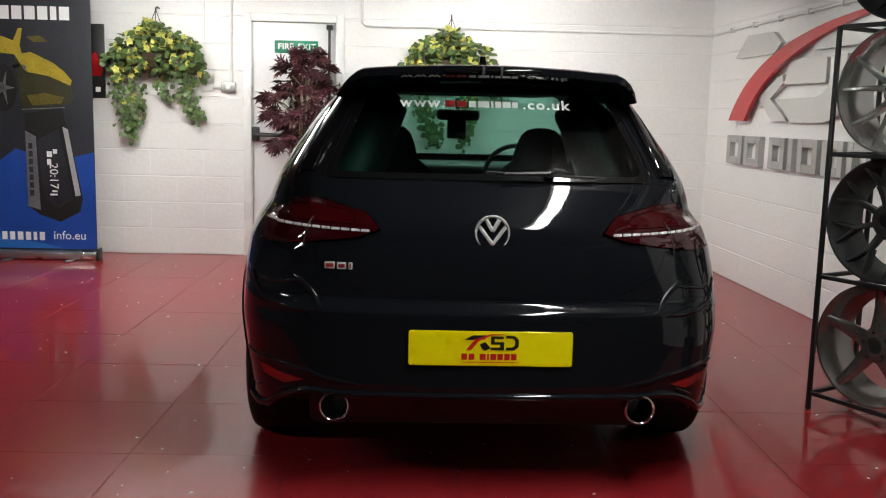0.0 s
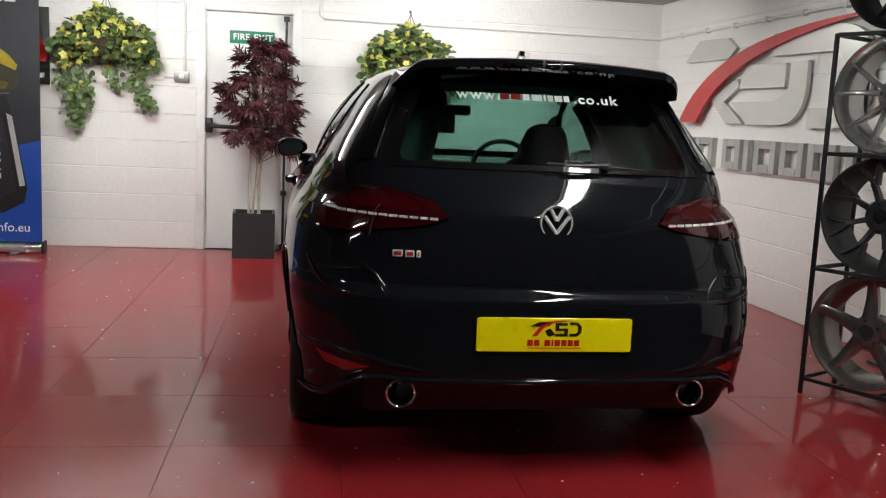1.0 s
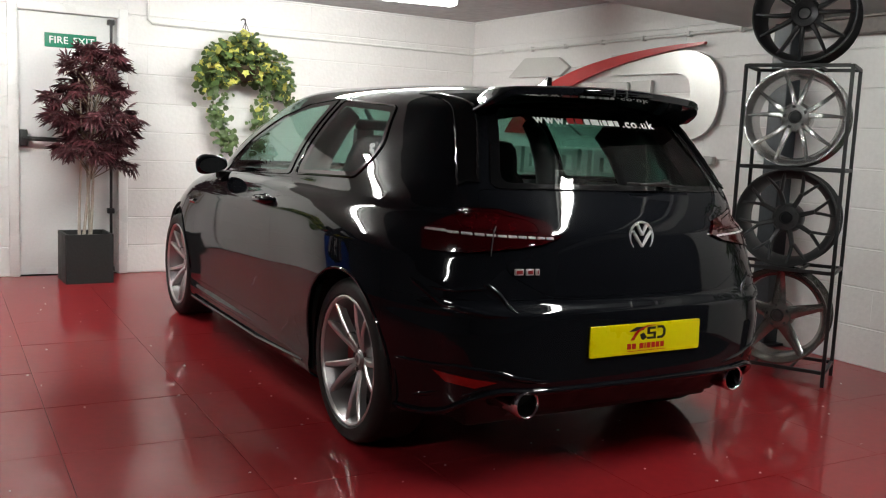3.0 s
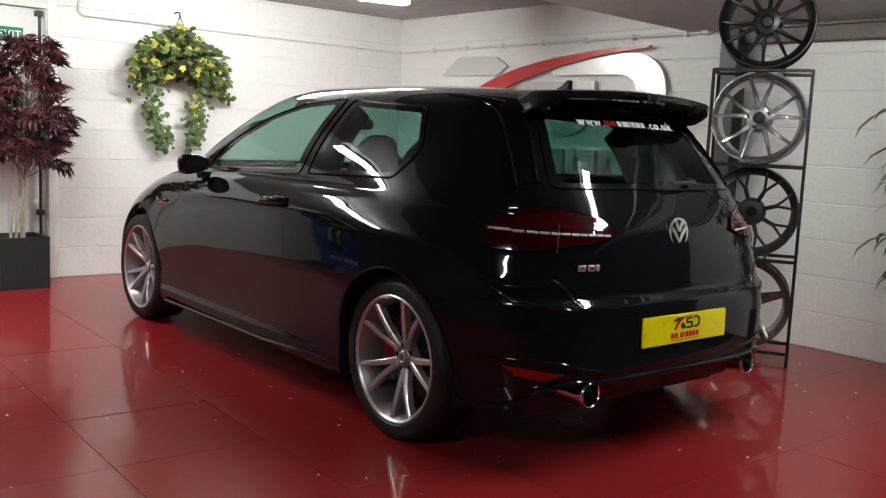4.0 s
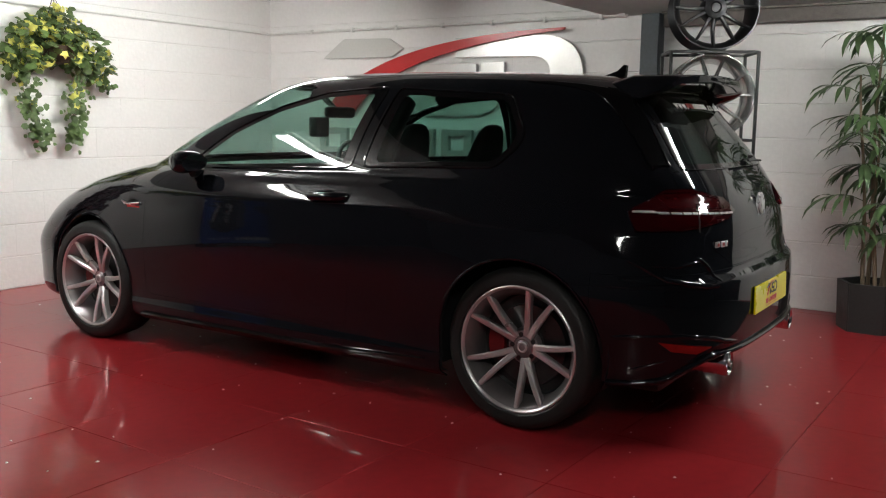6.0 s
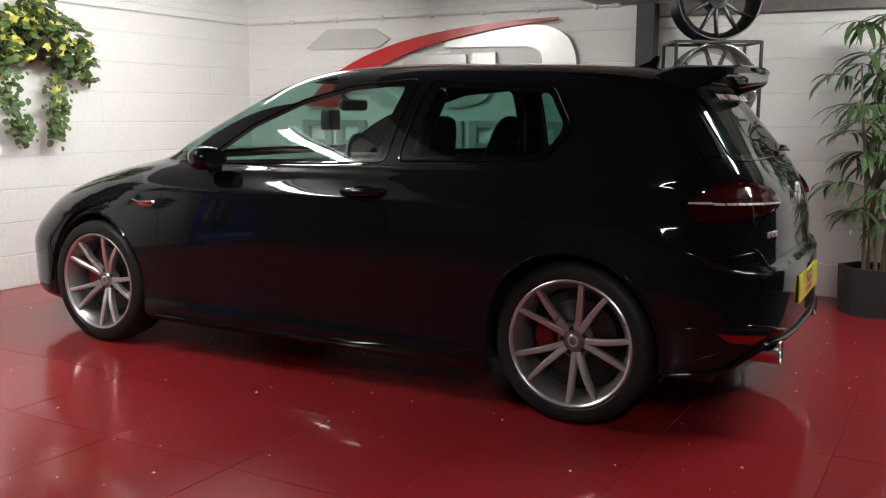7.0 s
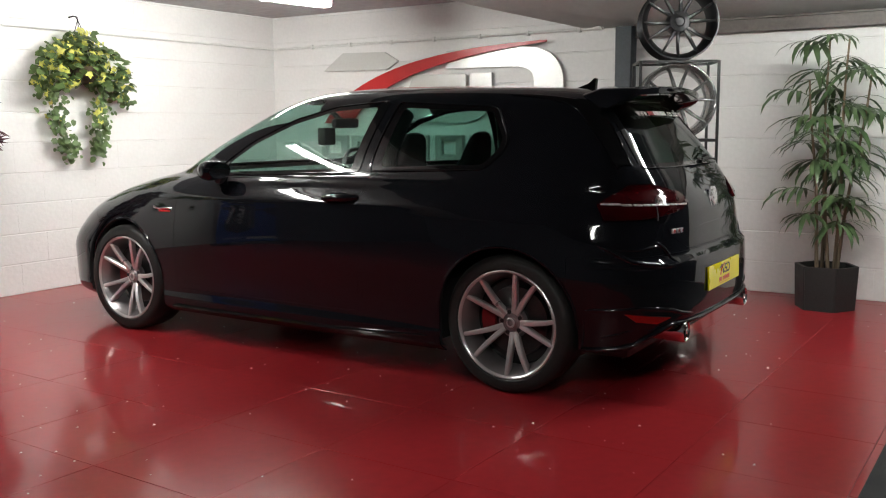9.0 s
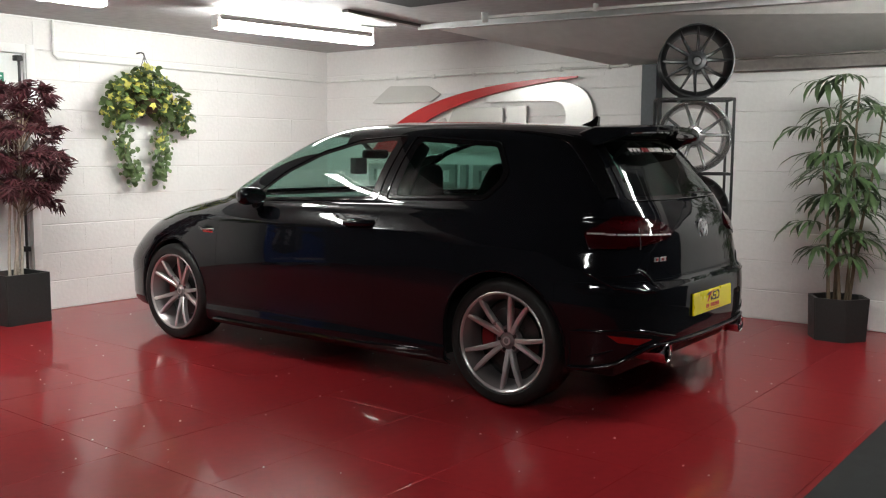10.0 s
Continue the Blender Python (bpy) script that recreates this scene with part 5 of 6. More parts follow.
printed("blue_field", [(-33, 300), (20, 262), (90, 285), (171, 266), (171, 442), (-33, 442)], M_BLUE, 0.0)
M_OLIVE = mat("olive_print", (0.030, 0.028, 0.010), 0.35, vary=0.4, scale=6)
M_DIMYELLOW = mat("dim_yellow_print", (0.10, 0.080, 0.008), 0.35, vary=0.5, scale=9)
M_LIGHTBLUE = mat("light_blue_print", (0.02, 0.14, 0.46), 0.35, vary=0.2, scale=4)
M_LIGHTGREY = mat("light_grey_print", (0.36, 0.36, 0.37), 0.35, vary=0.15, scale=6)
printed("blue_arc", [(-33, 422), (20, 426), (70, 433), (108, 441.5), (-33, 441.5)], M_LIGHTBLUE, 0.0008)
printed("pictured_front", [(25, 96), (49, 126), (88, 131), (130, 149), (134, 172), (128, 182), (35, 190), (30, 140)], M_OLIVE, 0.001)
printed("pictured_car", [(-33, 62), (0, 65), (24, 73), (34, 52), (42, 51), (36, 82), (40, 95), (56, 92), (98, 110), (119, 125), (133, 140), (130, 149), (88, 133), (49, 127), (40, 118), (25, 97), (-33, 92)], M_CARYELLOW, 0.0018)
printed("pictured_mirror", [(49, 66), (74, 63), (90, 74), (62, 75)], M_DIMYELLOW, 0.0018)
printed("pictured_skirt", [(46, 168), (80, 163), (117, 170), (112, 181), (56, 185)], M_DIMYELLOW, 0.0018)
printed("pictured_light", [(38, 113), (47, 117), (46, 126), (41, 121)], M_GREYPRINT, 0.0026)
printed("pictured_line", [(36, 192), (118, 187), (118, 188.5), (36, 193.5)], M_GREYPRINT, 0.0026)
printed("pictured_wheel", [(2 + 32 * math.cos(tau * k / 24) * 0.8, 155 + 42 * math.sin(tau * k / 24)) for k in range(24)], M_PRINTBLACK, 0.002)
for k in range(5):
    a = tau * k / 5
    printed("pictured_spoke", [(2 + 4 * math.cos(a + 1.5), 155 + 5 * math.sin(a + 1.5)), (2 + 22 * math.cos(a), 155 + 32 * math.sin(a)), (2 + 4 * math.cos(a - 1.5), 155 + 5 * math.sin(a - 1.5))], M_GREYPRINT, 0.003)
printed("pictured_fob", [(40, 200), (112, 188), (124, 230), (147, 350), (141, 374), (102, 393), (62, 380), (40, 365)], M_PRINTBLACK, 0.001)
printed("fob_side", [(40, 230), (60, 240), (64, 372), (40, 365)], M_GREYPRINT, 0.002)
printed("fob_edge", [(112, 222), (122, 226), (143, 344), (133, 346)], M_LIGHTGREY, 0.002)
printed("fob_screen", [(62, 247), (104, 226), (126, 342), (128, 352), (98, 368), (72, 350)], M_NIGHT, 0.002)
part("lettering", text_mesh("20:17", 0.095, 0.0004, 1.0), M_SIGNWHITE, banner, at=pose(0.14 + 92 * 0.00413, -0.0045, 1.985 - 290 * 0.00449, 90, 90, 0))
for x0, x1, y0, y1 in ((80, 90, 266, 276), (92, 100, 262, 270), (80, 88, 280, 290), (88, 98, 336, 339), (84, 98, 342, 345)):
    printed("fob_symbol", [(x0, y0), (x1, y0), (x1, y1), (x0, y1)], M_SIGNWHITE, 0.003)
x = -28
for w in (22, 19, 19, 20, 19, 12, 19):
    printed("name_bar", [(x, 13), (x + w, 13), (x + w, 36), (x, 36)], M_SIGNWHITE, 0.001)
    x += w + 5
x = -28
for w in (10, 10, 10, 11, 10, 7, 10):
    printed("name_bar", [(x, 412), (x + w, 412), (x + w, 427), (x, 427)], M_SIGNWHITE, 0.001)
    x += w + 5
part("lettering", text_mesh("info.eu", 0.098, 0.0004, 1.0), M_SIGNWHITE, banner, at=pose(0.14 + 119 * 0.00413, -0.002, 1.985 - 398 * 0.00449, 90, 0, 0))
for k in range(7):
    printed("name_bar", [(45, 252 + 14 * k), (53, 252 + 14 * k), (53, 262 + 14 * k), (45, 262 + 14 * k)], M_NIGHT, 0.003)

poster = thing("wall_panel", "black display panel with a red picture on the wall", "display panel", at=pose(-3.42, BACK - 0.006, 0))
part("board", box(0, 0.49, -0.02, 0.0, 1.318, 1.930, 0.003), M_PRINTBLACK, poster)
part("picture", plate([(0.36, 1.50), (0.46, 1.50), (0.475, 1.56), (0.42, 1.70), (0.385, 1.68)], 0.001, Matrix.Translation((0, -0.0205, 0)) @ BM), M_REDMARK, poster, smooth=False)
part("caption_bar", plate([(0.41, 1.37), (0.45, 1.37), (0.45, 1.41), (0.41, 1.41)], 0.001, Matrix.Translation((0, -0.0205, 0)) @ BM), M_SIGNWHITE, poster, smooth=False)

# ---- plants ----
rnd = random.Random(7)


def leaf_mesh(name, leaves, shape, material):
    """Many small folded leaves: each is (place, along, up, length)."""
    vs, fs = [], []
    for p, d, up, ln in leaves:
        p, d = Vector(p), Vector(d).normalized()
        s = d.cross(Vector(up))
        if s.length < 1e-3:
            s = d.orthogonal()
        s.normalize()
        n = s.cross(d)
        o = len(vs)
        pts, tris = shape(ln)
        for a, b, c in pts:
            vs.append(p + d * a + s * b + n * c)
        fs += [tuple(o + i for i in f) for f in tris]
    me = bpy.data.meshes.new(name)
    me.from_pydata([tuple(v) for v in vs], [], fs)
    me.materials.append(material)
    me.shade_smooth()
    return me


def ivy_shape(l):
    return ([(0, 0, 0), (0.25 * l, 0.42 * l, 0.06 * l), (0.7 * l, 0.36 * l, 0.0), (l, 0, -0.14 * l), (0.7 * l, -0.36 * l, 0.0), (0.25 * l, -0.42 * l, 0.06 * l), (0.5 * l, 0, 0.03 * l)],
            [(0, 1, 6), (1, 2, 6), (2, 3, 6), (3, 4, 6), (4, 5, 6), (5, 0, 6)])


def lance_shape(l):
    pts, fs = [(0, 0, 0)], []
    for u, w, dz in ((0.22, 0.062, 0.015), (0.50, 0.075, -0.03), (0.78, 0.050, -0.17)):
        pts += [(u * l, w * l, dz * l + 0.012 * l), (u * l, 0, dz * l), (u * l, -w * l, dz * l + 0.012 * l)]
    pts.append((0.94 * l, 0, -0.36 * l))
    fs += [(0, 2, 1), (0, 3, 2)]
    for o in (1, 4):
        fs += [(o, o + 1, o + 4, o + 3), (o + 1, o + 2, o + 5, o + 4)]
    fs += [(7, 8, 10), (8, 9, 10)]
    return pts, fs


def palmate_shape(l):
    pts, fs = [(0, 0, 0)], []
    for a, k in ((0, 1.0), (0.5, 0.95), (-0.5, 0.95), (1.0, 0.8), (-1.0, 0.8), (1.6, 0.5), (-1.6, 0.5)):
        c, s = math.cos(a), math.sin(a)
        o = len(pts)
        w = 0.088 * l * k
        m = 0.52 * l * k
        pts += [(m * c - w * s, m * s + w * c, 0.01 * l), (m * c + w * s, m * s - w * c, 0.01 * l), (l * k * c, l * k * s, -0.16 * l)]
        fs += [(0, o + 1, o + 2), (0, o + 2, o)]
    return pts, fs


def petal_shape(l):
    """A loose head of five cupped petals."""
    pts, fs = [], []
    for k in range(5):
        a = tau * k / 5 + 0.9 * l * 40
        c, s = math.cos(a), math.sin(a)
        r, w = l * (0.62 if k % 2 else 0.5), 0.22 * l
        o = len(pts)
        pts += [(0, 0, 0.05 * l), (0.5 * r * c - w * s, 0.5 * r * s + w * c, 0.16 * l), (0.5 * r * c + w * s, 0.5 * r * s - w * c, 0.16 * l), (r * c, r * s, 0.05 * l * (k - 1))]
        fs += [(o, o + 2, o + 3), (o, o + 3, o + 1)]
    return pts, fs


def ball(r=1.0):
    while True:
        v = Vector((rnd.uniform(-1, 1), rnd.uniform(-1, 1), rnd.uniform(-1, 1)))
        if v.length <= 1:
            return v * r


def hanging_basket(x, trails, label, seed):
    rnd.seed(seed)
    t = thing("hanging_basket", label, "hanging basket", "hanging baskets on the wall", at=pose(x, BACK - 0.006, 0))
    part("hook", tube([(0, 0, 2.07), (0, -0.06, 2.075), (0, -0.10, 2.065), (0, -0.11, 2.04)], 0.006, 6), M_BLACKMETAL, t)
    for dx in (-0.10, 0.0, 0.10):
        part("chain", tube([(0, -0.11, 2.045), (dx * 0.5, -0.12, 1.92), (dx, -0.12 - 0.05 * (dx == 0), 1.70)], 0.003, 5), M_BLACKMETAL, t)
    bowl = lathe([(0.0, -0.13), (0.07, -0.115), (0.11, -0.06), (0.135, 0.0), (0.125, 0.0), (0.10, -0.055), (0.0, -0.10)], 20)
    bowl.transform(pose(0, -0.145, 1.69, 90, 0, 0))
    part("bowl", bowl, M_WICKER, t)
    leaves, flowers, stems = [], [], []

    def leafy(c, r, n, sz, fl=0.10):
        for _ in range(n):
            v = ball()
            v = v.normalized() * v.length ** 0.45
            p = Vector(c) + Vector((v.x * r[0], v.y * r[1], v.z * r[2]))
            p.y = min(p.y, -0.012)
            d = Vector((v.x + rnd.uniform(-0.6, 0.6), v.y - 0.5 + rnd.uniform(-0.5, 0.3), -0.35 + rnd.uniform(-0.5, 0.6)))
            up = Vector((v.x * 0.6, -1.2, v.z + 0.4)) + ball(0.5)
            if rnd.random() < fl:
                flowers.append((p + Vector((0, -0.015, 0)), ball(), Vector((v.x * 0.4, -1, 0.3)), rnd.uniform(0.045, 0.075)))
            else:
                leaves.append((p, d, up, rnd.uniform(0.6, 1.25) * sz))
    for cx, cz, rx, rz, n, fl in ((0.0, 1.80, 0.20, 0.12, 200, 0.18), (-0.18, 1.70, 0.16, 0.17, 190, 0.15), (0.18, 1.69, 0.17, 0.17, 190, 0.16), (0.0, 1.66, 0.15, 0.12, 80, 0.10), (-0.02, 1.91, 0.08, 0.05, 40, 0.3), (-0.31, 1.60, 0.09, 0.14, 70, 0.10), (0.31, 1.58, 0.08, 0.14, 70, 0.12)):
        leafy((cx, -0.14, cz), (rx, 0.13, rz), n, 0.062, fl)
    for pts, wide, n in trails:
        path = [Vector((a, -0.10, b)) for a, b in pts]
        stems.append(path)
        for i in range(n):
            s = rnd.random() ** 0.8
            k = s * (len(path) - 1)
            j = min(int(k), len(path) - 2)
            p = path[j].lerp(path[j + 1], k - j)
            w = wide * (1 - 0.65 * s)
            p = p + Vector((rnd.gauss(0, w), rnd.uniform(-0.05, 0.05), rnd.gauss(0, 0.03)))
            p.y = min(p.y, -0.012)
            if rnd.random() < 0.05 * (1 - s):
                flowers.append((p, ball(), Vector((0, -1, 0.2)), 0.055))
            else:
                leaves.append((p, Vector((rnd.uniform(-0.8, 0.8), rnd.uniform(-0.8, 0.1), -0.6 + rnd.uniform(-0.5, 0.5))), Vector((0, -1, 0.4)) + ball(0.6), rnd.uniform(0.55, 1.1) * 0.05))
    part("foliage", leaf_mesh("foliage", leaves, ivy_shape, M_IVY), None, t, "trailing green variegated leaves")
    tagged(part("flower_mass", leaf_mesh("flower_mass", flowers, petal_shape, M_YELLOW), None, t), "small yellow flowers", kind="stuff")
    for path in stems:
        part("stem", tube(path, 0.003, 5), M_BARK, t)
    return t


hanging_basket(-2.47, [([(-0.30, 1.62), (-0.29, 1.40), (-0.24, 1.20), (-0.22, 1.02)], 0.075, 210), ([(-0.20, 1.60), (-0.16, 1.35), (-0.14, 1.18)], 0.05, 60), ([(0.22, 1.60), (0.22, 1.42), (0.28, 1.28), (0.33, 1.17)], 0.07, 150), ([(0.05, 1.62), (0.02, 1.44), (0.10, 1.30)], 0.03, 45)],
               "wall-hung basket of trailing ivy with yellow flowers beside the switch", 3)
hanging_basket(-0.03, [([(-0.26, 1.60), (-0.25, 1.38), (-0.17, 1.18), (-0.10, 1.03)], 0.068, 210), ([(0.18, 1.60), (0.16, 1.38), (0.14, 1.18), (0.12, 1.04)], 0.068, 210), ([(0.30, 1.52), (0.38, 1.44), (0.46, 1.42)], 0.025, 28)],
               "wall-hung basket of trailing ivy with yellow flowers near the corner", 5)


def planter(parent, corners, h, flare=0.0, wall=0.02):
    """An open pot on a polygon plan."""
    bm = bmesh.new()
    n = len(corners)
    rings = []
    for k, z in ((1 - flare, 0.0), (1.0, h), (1.0 - wall * 6, h), (1.0 - wall * 6, h - 0.05)):
        rings.append([bm.verts.new((x * k, y * k, z)) for x, y in corners])
    for a, b in zip(rings, rings[1:]):
        for j in range(n):
            bm.faces.new((a[j], a[(j + 1) % n], b[(j + 1) % n], b[j]))
    bm.faces.new(rings[0][::-1])
    bm.faces.new(rings[-1])
    bmesh.ops.bevel(bm, geom=[e for e in bm.edges if abs(e.verts[0].co.z - e.verts[1].co.z) > h * 0.5], offset=0.006, segments=2, affect="EDGES")
    part("pot", bm, M_PLANTER, parent)
    me = plate([(x * 0.87, y * 0.87) for x, y in corners], 0.012, Matrix.Translation((0, 0, h - 0.05)))
    part("soil", me, M_SOIL, parent, smooth=False)


rnd.seed(11)
acer = thing("potted_acer", "artificial burgundy maple tree in a square charcoal planter", "potted tree", at=pose(-1.275, 4.035, 0, 0, 0, 3))
planter(acer, [(-0.168, -0.168), (0.168, -0.168), (0.168, 0.168), (-0.168, 0.168)], 0.365)
leaves = []
for x0, y0, x1, y1, top in ((-0.03, 0.0, -0.05, -0.03, 1.50), (0.02, -0.03, 0.10, -0.02, 1.62), (0.03, 0.03, 0.02, 0.0, 1.40), (-0.01, -0.02, 0.05, -0.05, 1.55)):
    p = [Vector((x0 + (x1 - x0) * t + 0.012 * math.sin(5 * t + x0 * 60), y0 + (y1 - y0) * t + 0.012 * math.cos(4 * t), 0.31 + (top - 0.31) * t)) for t in np.linspace(0, 1, 9)]
    part("trunk", tube(p, 0.01, 8, radii=[0.012 - 0.007 * k / 8 for k in range(9)]), M_PALEBARK, acer)
tips = []
for i in range(76):
    # two uneven tiers of branch ends, with a thin waist and a few loose sprays at the top
    if i < 48:
        z, wide = rnd.uniform(1.14, 1.62), 0.35
        wide *= math.sqrt(max(0.15, 1 - ((z - 1.32) / 0.40) ** 2))
    elif i < 69:
        z, wide = rnd.uniform(0.86, 1.10), 0.30
    else:
        z, wide = rnd.uniform(1.60, 1.74), 0.20
    a = rnd.uniform(0, tau)
    r = wide * rnd.random() ** 0.4
    shift = 0.09 * (z - 1.0) + (0.05 if z < 1.1 else 0)
    tips.append(Vector((shift + r * math.cos(a), -0.07 + 0.90 * r * math.sin(a), z)))
for i, c in enumerate(tips):
    root = Vector((0.03 + 0.05 * (c.z - 0.9), -0.02, max(0.76, c.z - 0.20)))
    mid = root.lerp(c, 0.55) + Vector((0, 0, 0.035))
    part("twig", tube([root, mid, c], 0.003, 5, radii=[0.0045, 0.0035, 0.002]), M_BARK, acer)
    out = (c - Vector((0.04, -0.03, c.z - 0.02))).normalized()
    for _ in range(10):
        d = out * 0.7 + ball(0.9)
        d.z -= 0.25
        q = c.lerp(mid, rnd.random() * 0.55) + ball(0.045)
        leaves.append((q, d, Vector((0, 0, 1)) + out * 0.6 + ball(0.5), rnd.uniform(0.07, 0.125)))
part("foliage", leaf_mesh("foliage", leaves, palmate_shape, M_ACER), None, acer, "dark burgundy palmate leaves")

rnd.seed(23)
palm = thing("potted_palm", "artificial bamboo palm in a hexagonal charcoal planter", "potted plant", at=pose(2.00, -0.84, 0, 0, 0, 12))
planter(palm, [(0.205 * math.cos(tau * k / 6 + 0.3), 0.205 * math.sin(tau * k / 6 + 0.3)) for k in range(6)], 0.29, 0.06)
leaves = []
for k, (x0, y0, x1, y1, top, low, count) in enumerate(((-0.05, 0.05, -0.11, 0.15, 1.50, 0.52, 8), (0.0, -0.05, -0.04, -0.07, 1.76, 0.72, 11), (0.05, 0.03, 0.05, 0.05, 1.80, 0.90, 9), (-0.03, 0.0, -0.06, 0.04, 1.20, 0.48, 6), (0.04, -0.06, 0.05, -0.22, 1.58, 0.55, 9))):
    p = [Vector((x0 + (x1 - x0) * t, y0 + (y1 - y0) * t, 0.24 + (top - 0.24) * t)) + Vector((0.008 * math.sin(9 * t + k), 0.008 * math.cos(7 * t + k), 0)) for t in np.linspace(0, 1, 12)]
    part("cane", tube(p, 0.01, 8, radii=[0.013 - 0.007 * j / 11 for j in range(12)]), M_BARK, palm)
    turn = rnd.uniform(0, tau)
    for i in range(count):
        h = low + (top - low) * (i + rnd.uniform(0.0, 0.8)) / count
        t = (h - 0.24) / (top - 0.24)
        j = min(int(t * 11), 10)
        c = p[j].lerp(p[j + 1], t * 11 - j)
        turn += 2.4 + rnd.uniform(-0.5, 0.5)
        out = Vector((math.cos(turn) * 0.8, math.sin(turn), 0.0)).normalized()
        ln = rnd.uniform(0.12, 0.22) * (0.8 if h < 0.75 else 1.0)
        rise = rnd.uniform(0.35, 0.8)
        q = [c + out * ln * s + Vector((0, 0, rise * ln * s - 0.50 * ln * s * s)) for s in (0, 0.33, 0.66, 1.0)]
        if max(v.x for v in q) > 0.26:
            continue
        part("frond_stalk", tube(q, 0.0025, 5), M_PALM, palm)
        side = Vector((-out.y, out.x, 0))
        n = rnd.choice((8, 9, 10, 11))
        for s in range(n):
            # leaflets spread like a hand from the end of the stalk and droop
            u = 0.42 + 0.58 * (s // 2) / (n / 2)
            jj = min(int(u * 3), 2)
            b = q[jj].lerp(q[jj + 1], min(1.0, u * 3 - jj))
            sg = 1 if s % 2 else -1
            spread = (1.25 - u) * 1.9 * sg
            d = out * math.cos(spread) + side * math.sin(spread) + Vector((0, 0, rnd.uniform(-0.45, 0.10)))
            leaves.append((b, d, Vector((0, 0, 1)) + ball(0.25), rnd.uniform(0.16, 0.27)))
leaves = [v for v in leaves if v[0].x + v[1].normalized().x * v[3] < 0.30]
part("foliage", leaf_mesh("foliage", leaves, lance_shape, M_PALM), None, palm, "long narrow drooping green leaves")

# ---- pale grit lying on the floor ----
rnd.seed(31)
vs, fs = [], []
for k in range(330):
    x, y, r = rnd.uniform(-5.4, 2.0), rnd.uniform(-1.5, 4.0), rnd.uniform(0.0025, 0.0072)
    a = rnd.uniform(0, tau)
    o = len(vs)
    for j in range(5):
        q = a + tau * j / 5
        vs.append((x + r * math.cos(q) * rnd.uniform(0.6, 1.5), y + r * math.sin(q) * rnd.uniform(0.6, 1.2), 0.0006))
    vs.append((x, y, 0.0006 + r * 0.7))
    fs += [(o + j, o + (j + 1) % 5, o + 5) for j in range(5)]
me = bpy.data.meshes.new("floor_grit")
me.from_pydata(vs, [], fs)
me.materials.append(M_SPECK)
tagged(new("floor_grit", me), "tiny pale specks of grit scattered over the floor", "grit", kind="stuff")

# ---- floor panels ----
TILE, GX, GY = 0.59, -1.28, 0.22
cache = {}


def slab(w, h):
    key = (round(w, 3), round(h, 3))
    if key not in cache:
        bm = bmesh.new()
        b = 0.0004
        lo = [bm.verts.new((x, y, -0.005)) for x, y in ((0, 0), (w, 0), (w, h), (0, h))]
        ed = [bm.verts.new((x, y, -b)) for x, y in ((0, 0), (w, 0), (w, h), (0, h))]
        hi = [bm.verts.new((x, y, 0)) for x, y in ((b, b), (w - b, b), (w - b, h - b), (b, h - b))]
        for a, c in ((lo, ed), (ed, hi)):
            for k in range(4):
                bm.faces.new((a[k], a[(k + 1) % 4], c[(k + 1) % 4], c[k]))
        bm.faces.new(hi)
        me = mesh_from(bm, "floor_panel", False)
        me.materials.append(M_FLOOR)
        cache[key] = me
    return cache[key]


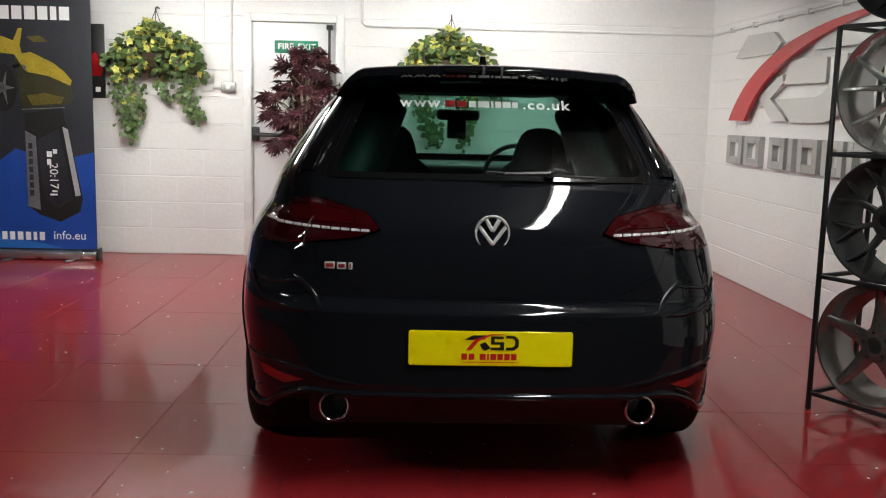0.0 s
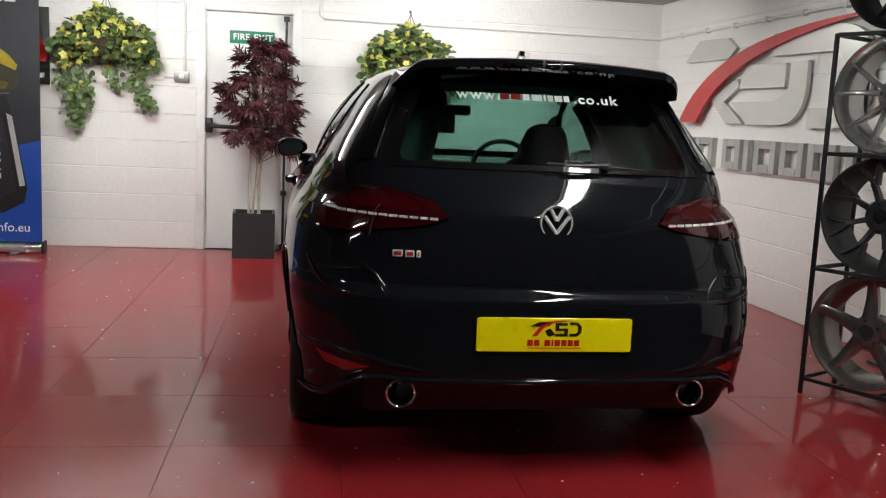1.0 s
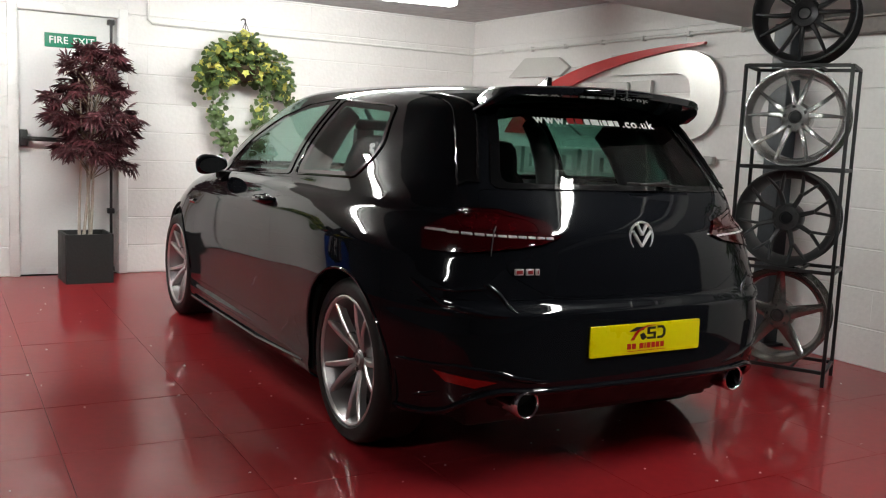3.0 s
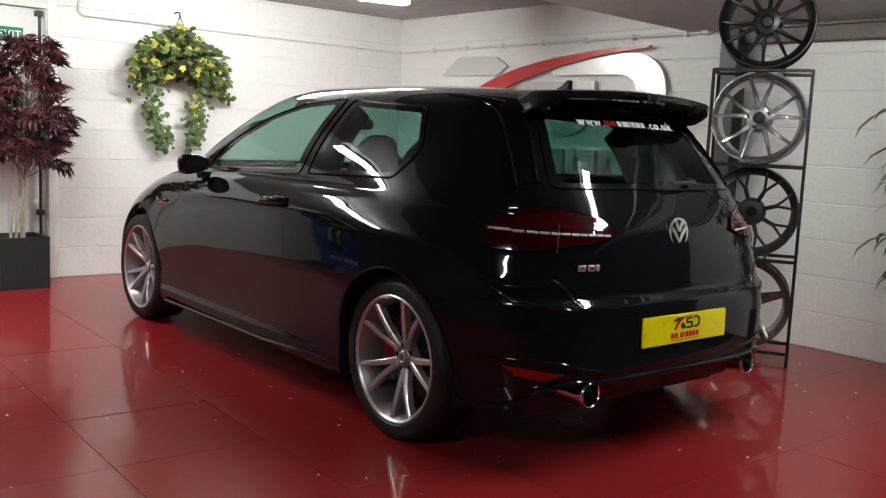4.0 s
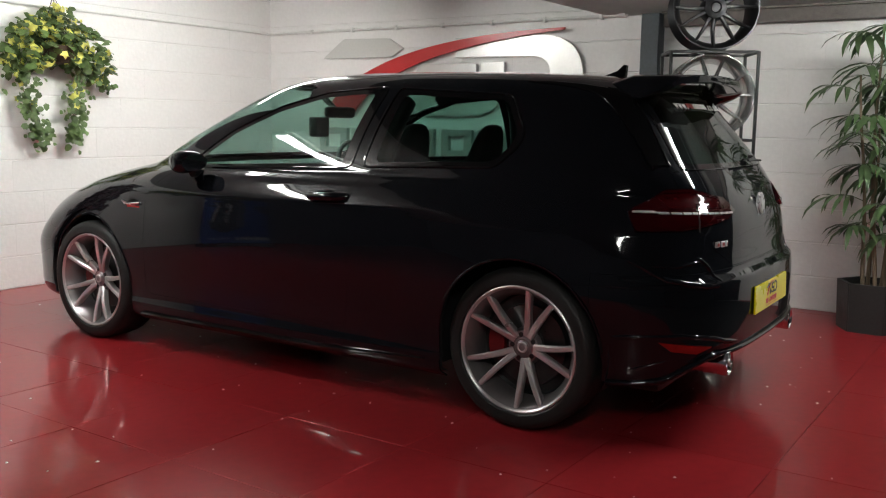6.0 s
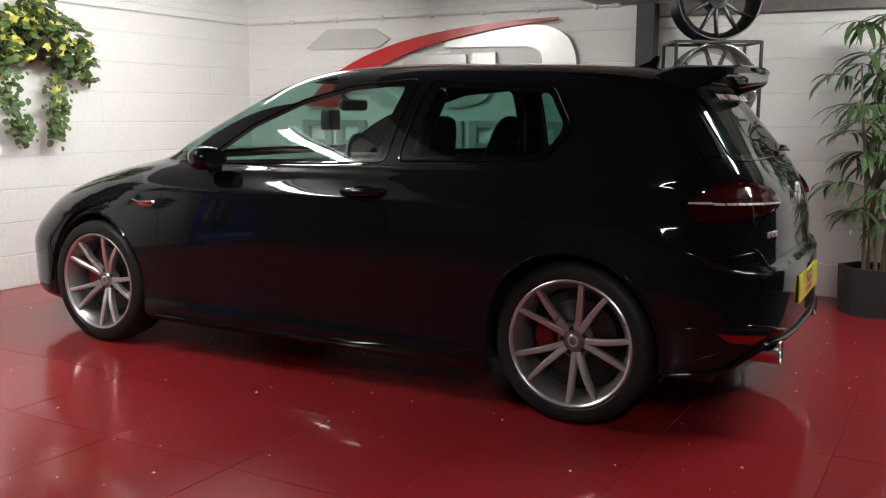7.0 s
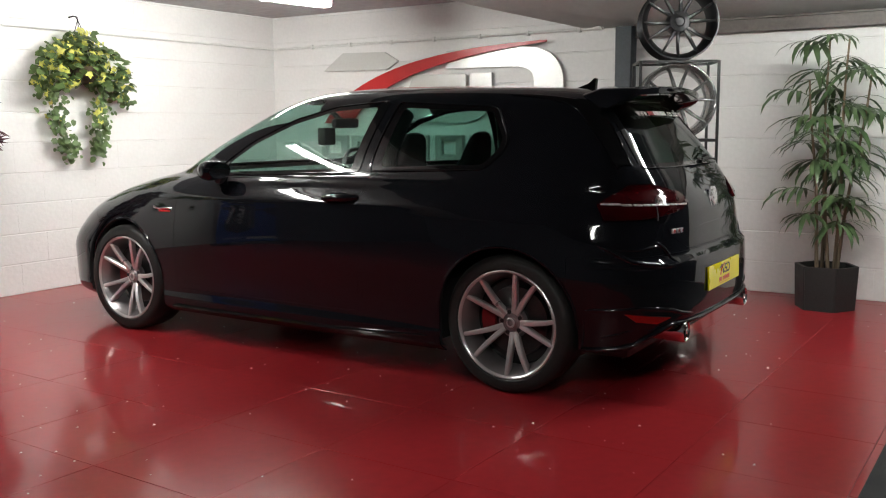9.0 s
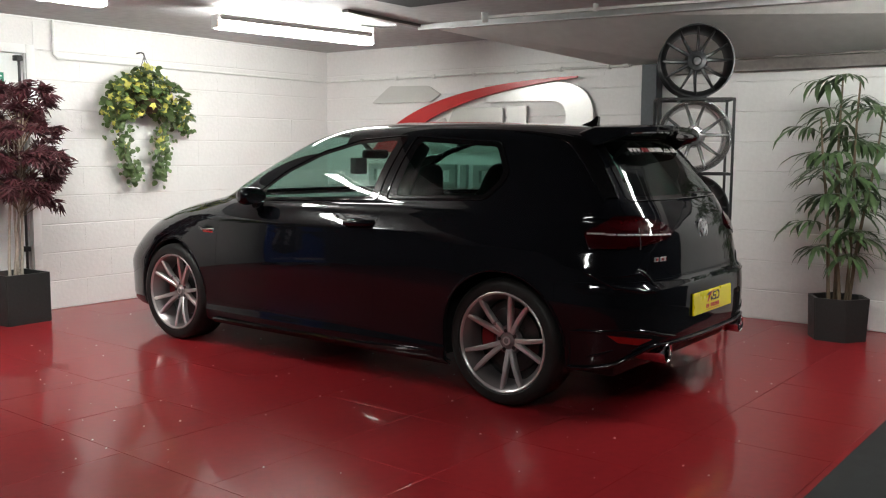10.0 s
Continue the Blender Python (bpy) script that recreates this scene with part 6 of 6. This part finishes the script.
rnd.seed(41)
for i in range(-10, 8):
    for j in range(-4, 8):
        x0, x1 = max(GX + i * TILE, LEFT), min(GX + (i + 1) * TILE, 2.46)
        y0, y1 = max(GY + j * TILE, NEAR), min(GY + (j + 1) * TILE, BACK)
        if x1 - x0 < 0.02 or y1 - y0 < 0.02:
            continue
        ob = new("floor_panel", slab(x1 - x0 - 0.0016, y1 - y0 - 0.0016))
        ob.parent = floor
        ob.matrix_basis = pose(x0 + 0.0008, y0 + 0.0008, 0, rnd.gauss(0, 0.03), rnd.gauss(0, 0.03), 0)

# ---- blockwork ----
CW, CH, JOINT = 0.45, 0.225, 0.004


def block(w, h):
    key = ("b", round(w, 3), round(h, 3))
    if key not in cache:
        bm = bmesh.new()
        b, c, t = 0.004, 0.0003, 0.004
        lo = [bm.verts.new((x, y, 0)) for x, y in ((0, 0), (w, 0), (w, h), (0, h))]
        hi = [bm.verts.new((x, y, t)) for x, y in ((c, b), (w - c, b), (w - c, h - b), (c, h - b))]
        for k in range(4):
            bm.faces.new((lo[k], lo[(k + 1) % 4], hi[(k + 1) % 4], hi[k]))
        bm.faces.new(hi)
        me = mesh_from(bm, "block", False)
        me.materials.append(M_WALL)
        cache[key] = me
    return cache[key]


def lay(parent, m, u0, u1, holes):
    row = 0
    z = 0.0
    while z < CEIL - 0.01:
        h = min(CH, CEIL - z)
        u = u0 - (CW / 2 if row % 2 else 0)
        while u < u1:
            spans = [(max(u, u0), min(u + CW, u1))]
            for a, b, top in holes:
                if z < top - 0.005:
                    spans = [q for s, e in spans for q in ((s, min(e, a)), (max(s, b), e)) if q[1] - q[0] > 0.012]
            for s, e in spans:
                if e - s < 0.012:
                    continue
                ob = new("block", block(e - s, h - JOINT))
                ob.parent = parent
                ob.matrix_basis = m @ Matrix.Translation((s, z + JOINT / 2, rnd.uniform(-0.0004, 0.0004))) @ pose(0, 0, 0, rnd.gauss(0, 0.08), rnd.gauss(0, 0.02), 0)
            u += CW
        z += CH
        row += 1


lay(wall_north, BACK_M, -3.70, 2.20, [(DOOR_L, DOOR_R, DOOR_H)])
lay(wall_east, RIGHT_M, 0.0, 6.6, [])
tagged(part("wall_north_far", box(LEFT, -3.703, BACK - 0.005, BACK, 0, CEIL), M_GREYWALL, smooth=False), "plain blue-grey wall past the banner", "wall", kind="structure")
# added dark sheet, out of view, hides white wall from the tailgate's reflection
tagged(part("wall_east_dark_sheet", plate([(6.603, 0), (LEN_R, 0), (LEN_R, 1.86), (6.603, 1.86)], 0.005, RIGHT_M), M_DARKWALL, smooth=False), "unseen dark sheet over the wall past the wheel stand, darkening the tailgate's reflections", "wall", kind="structure")
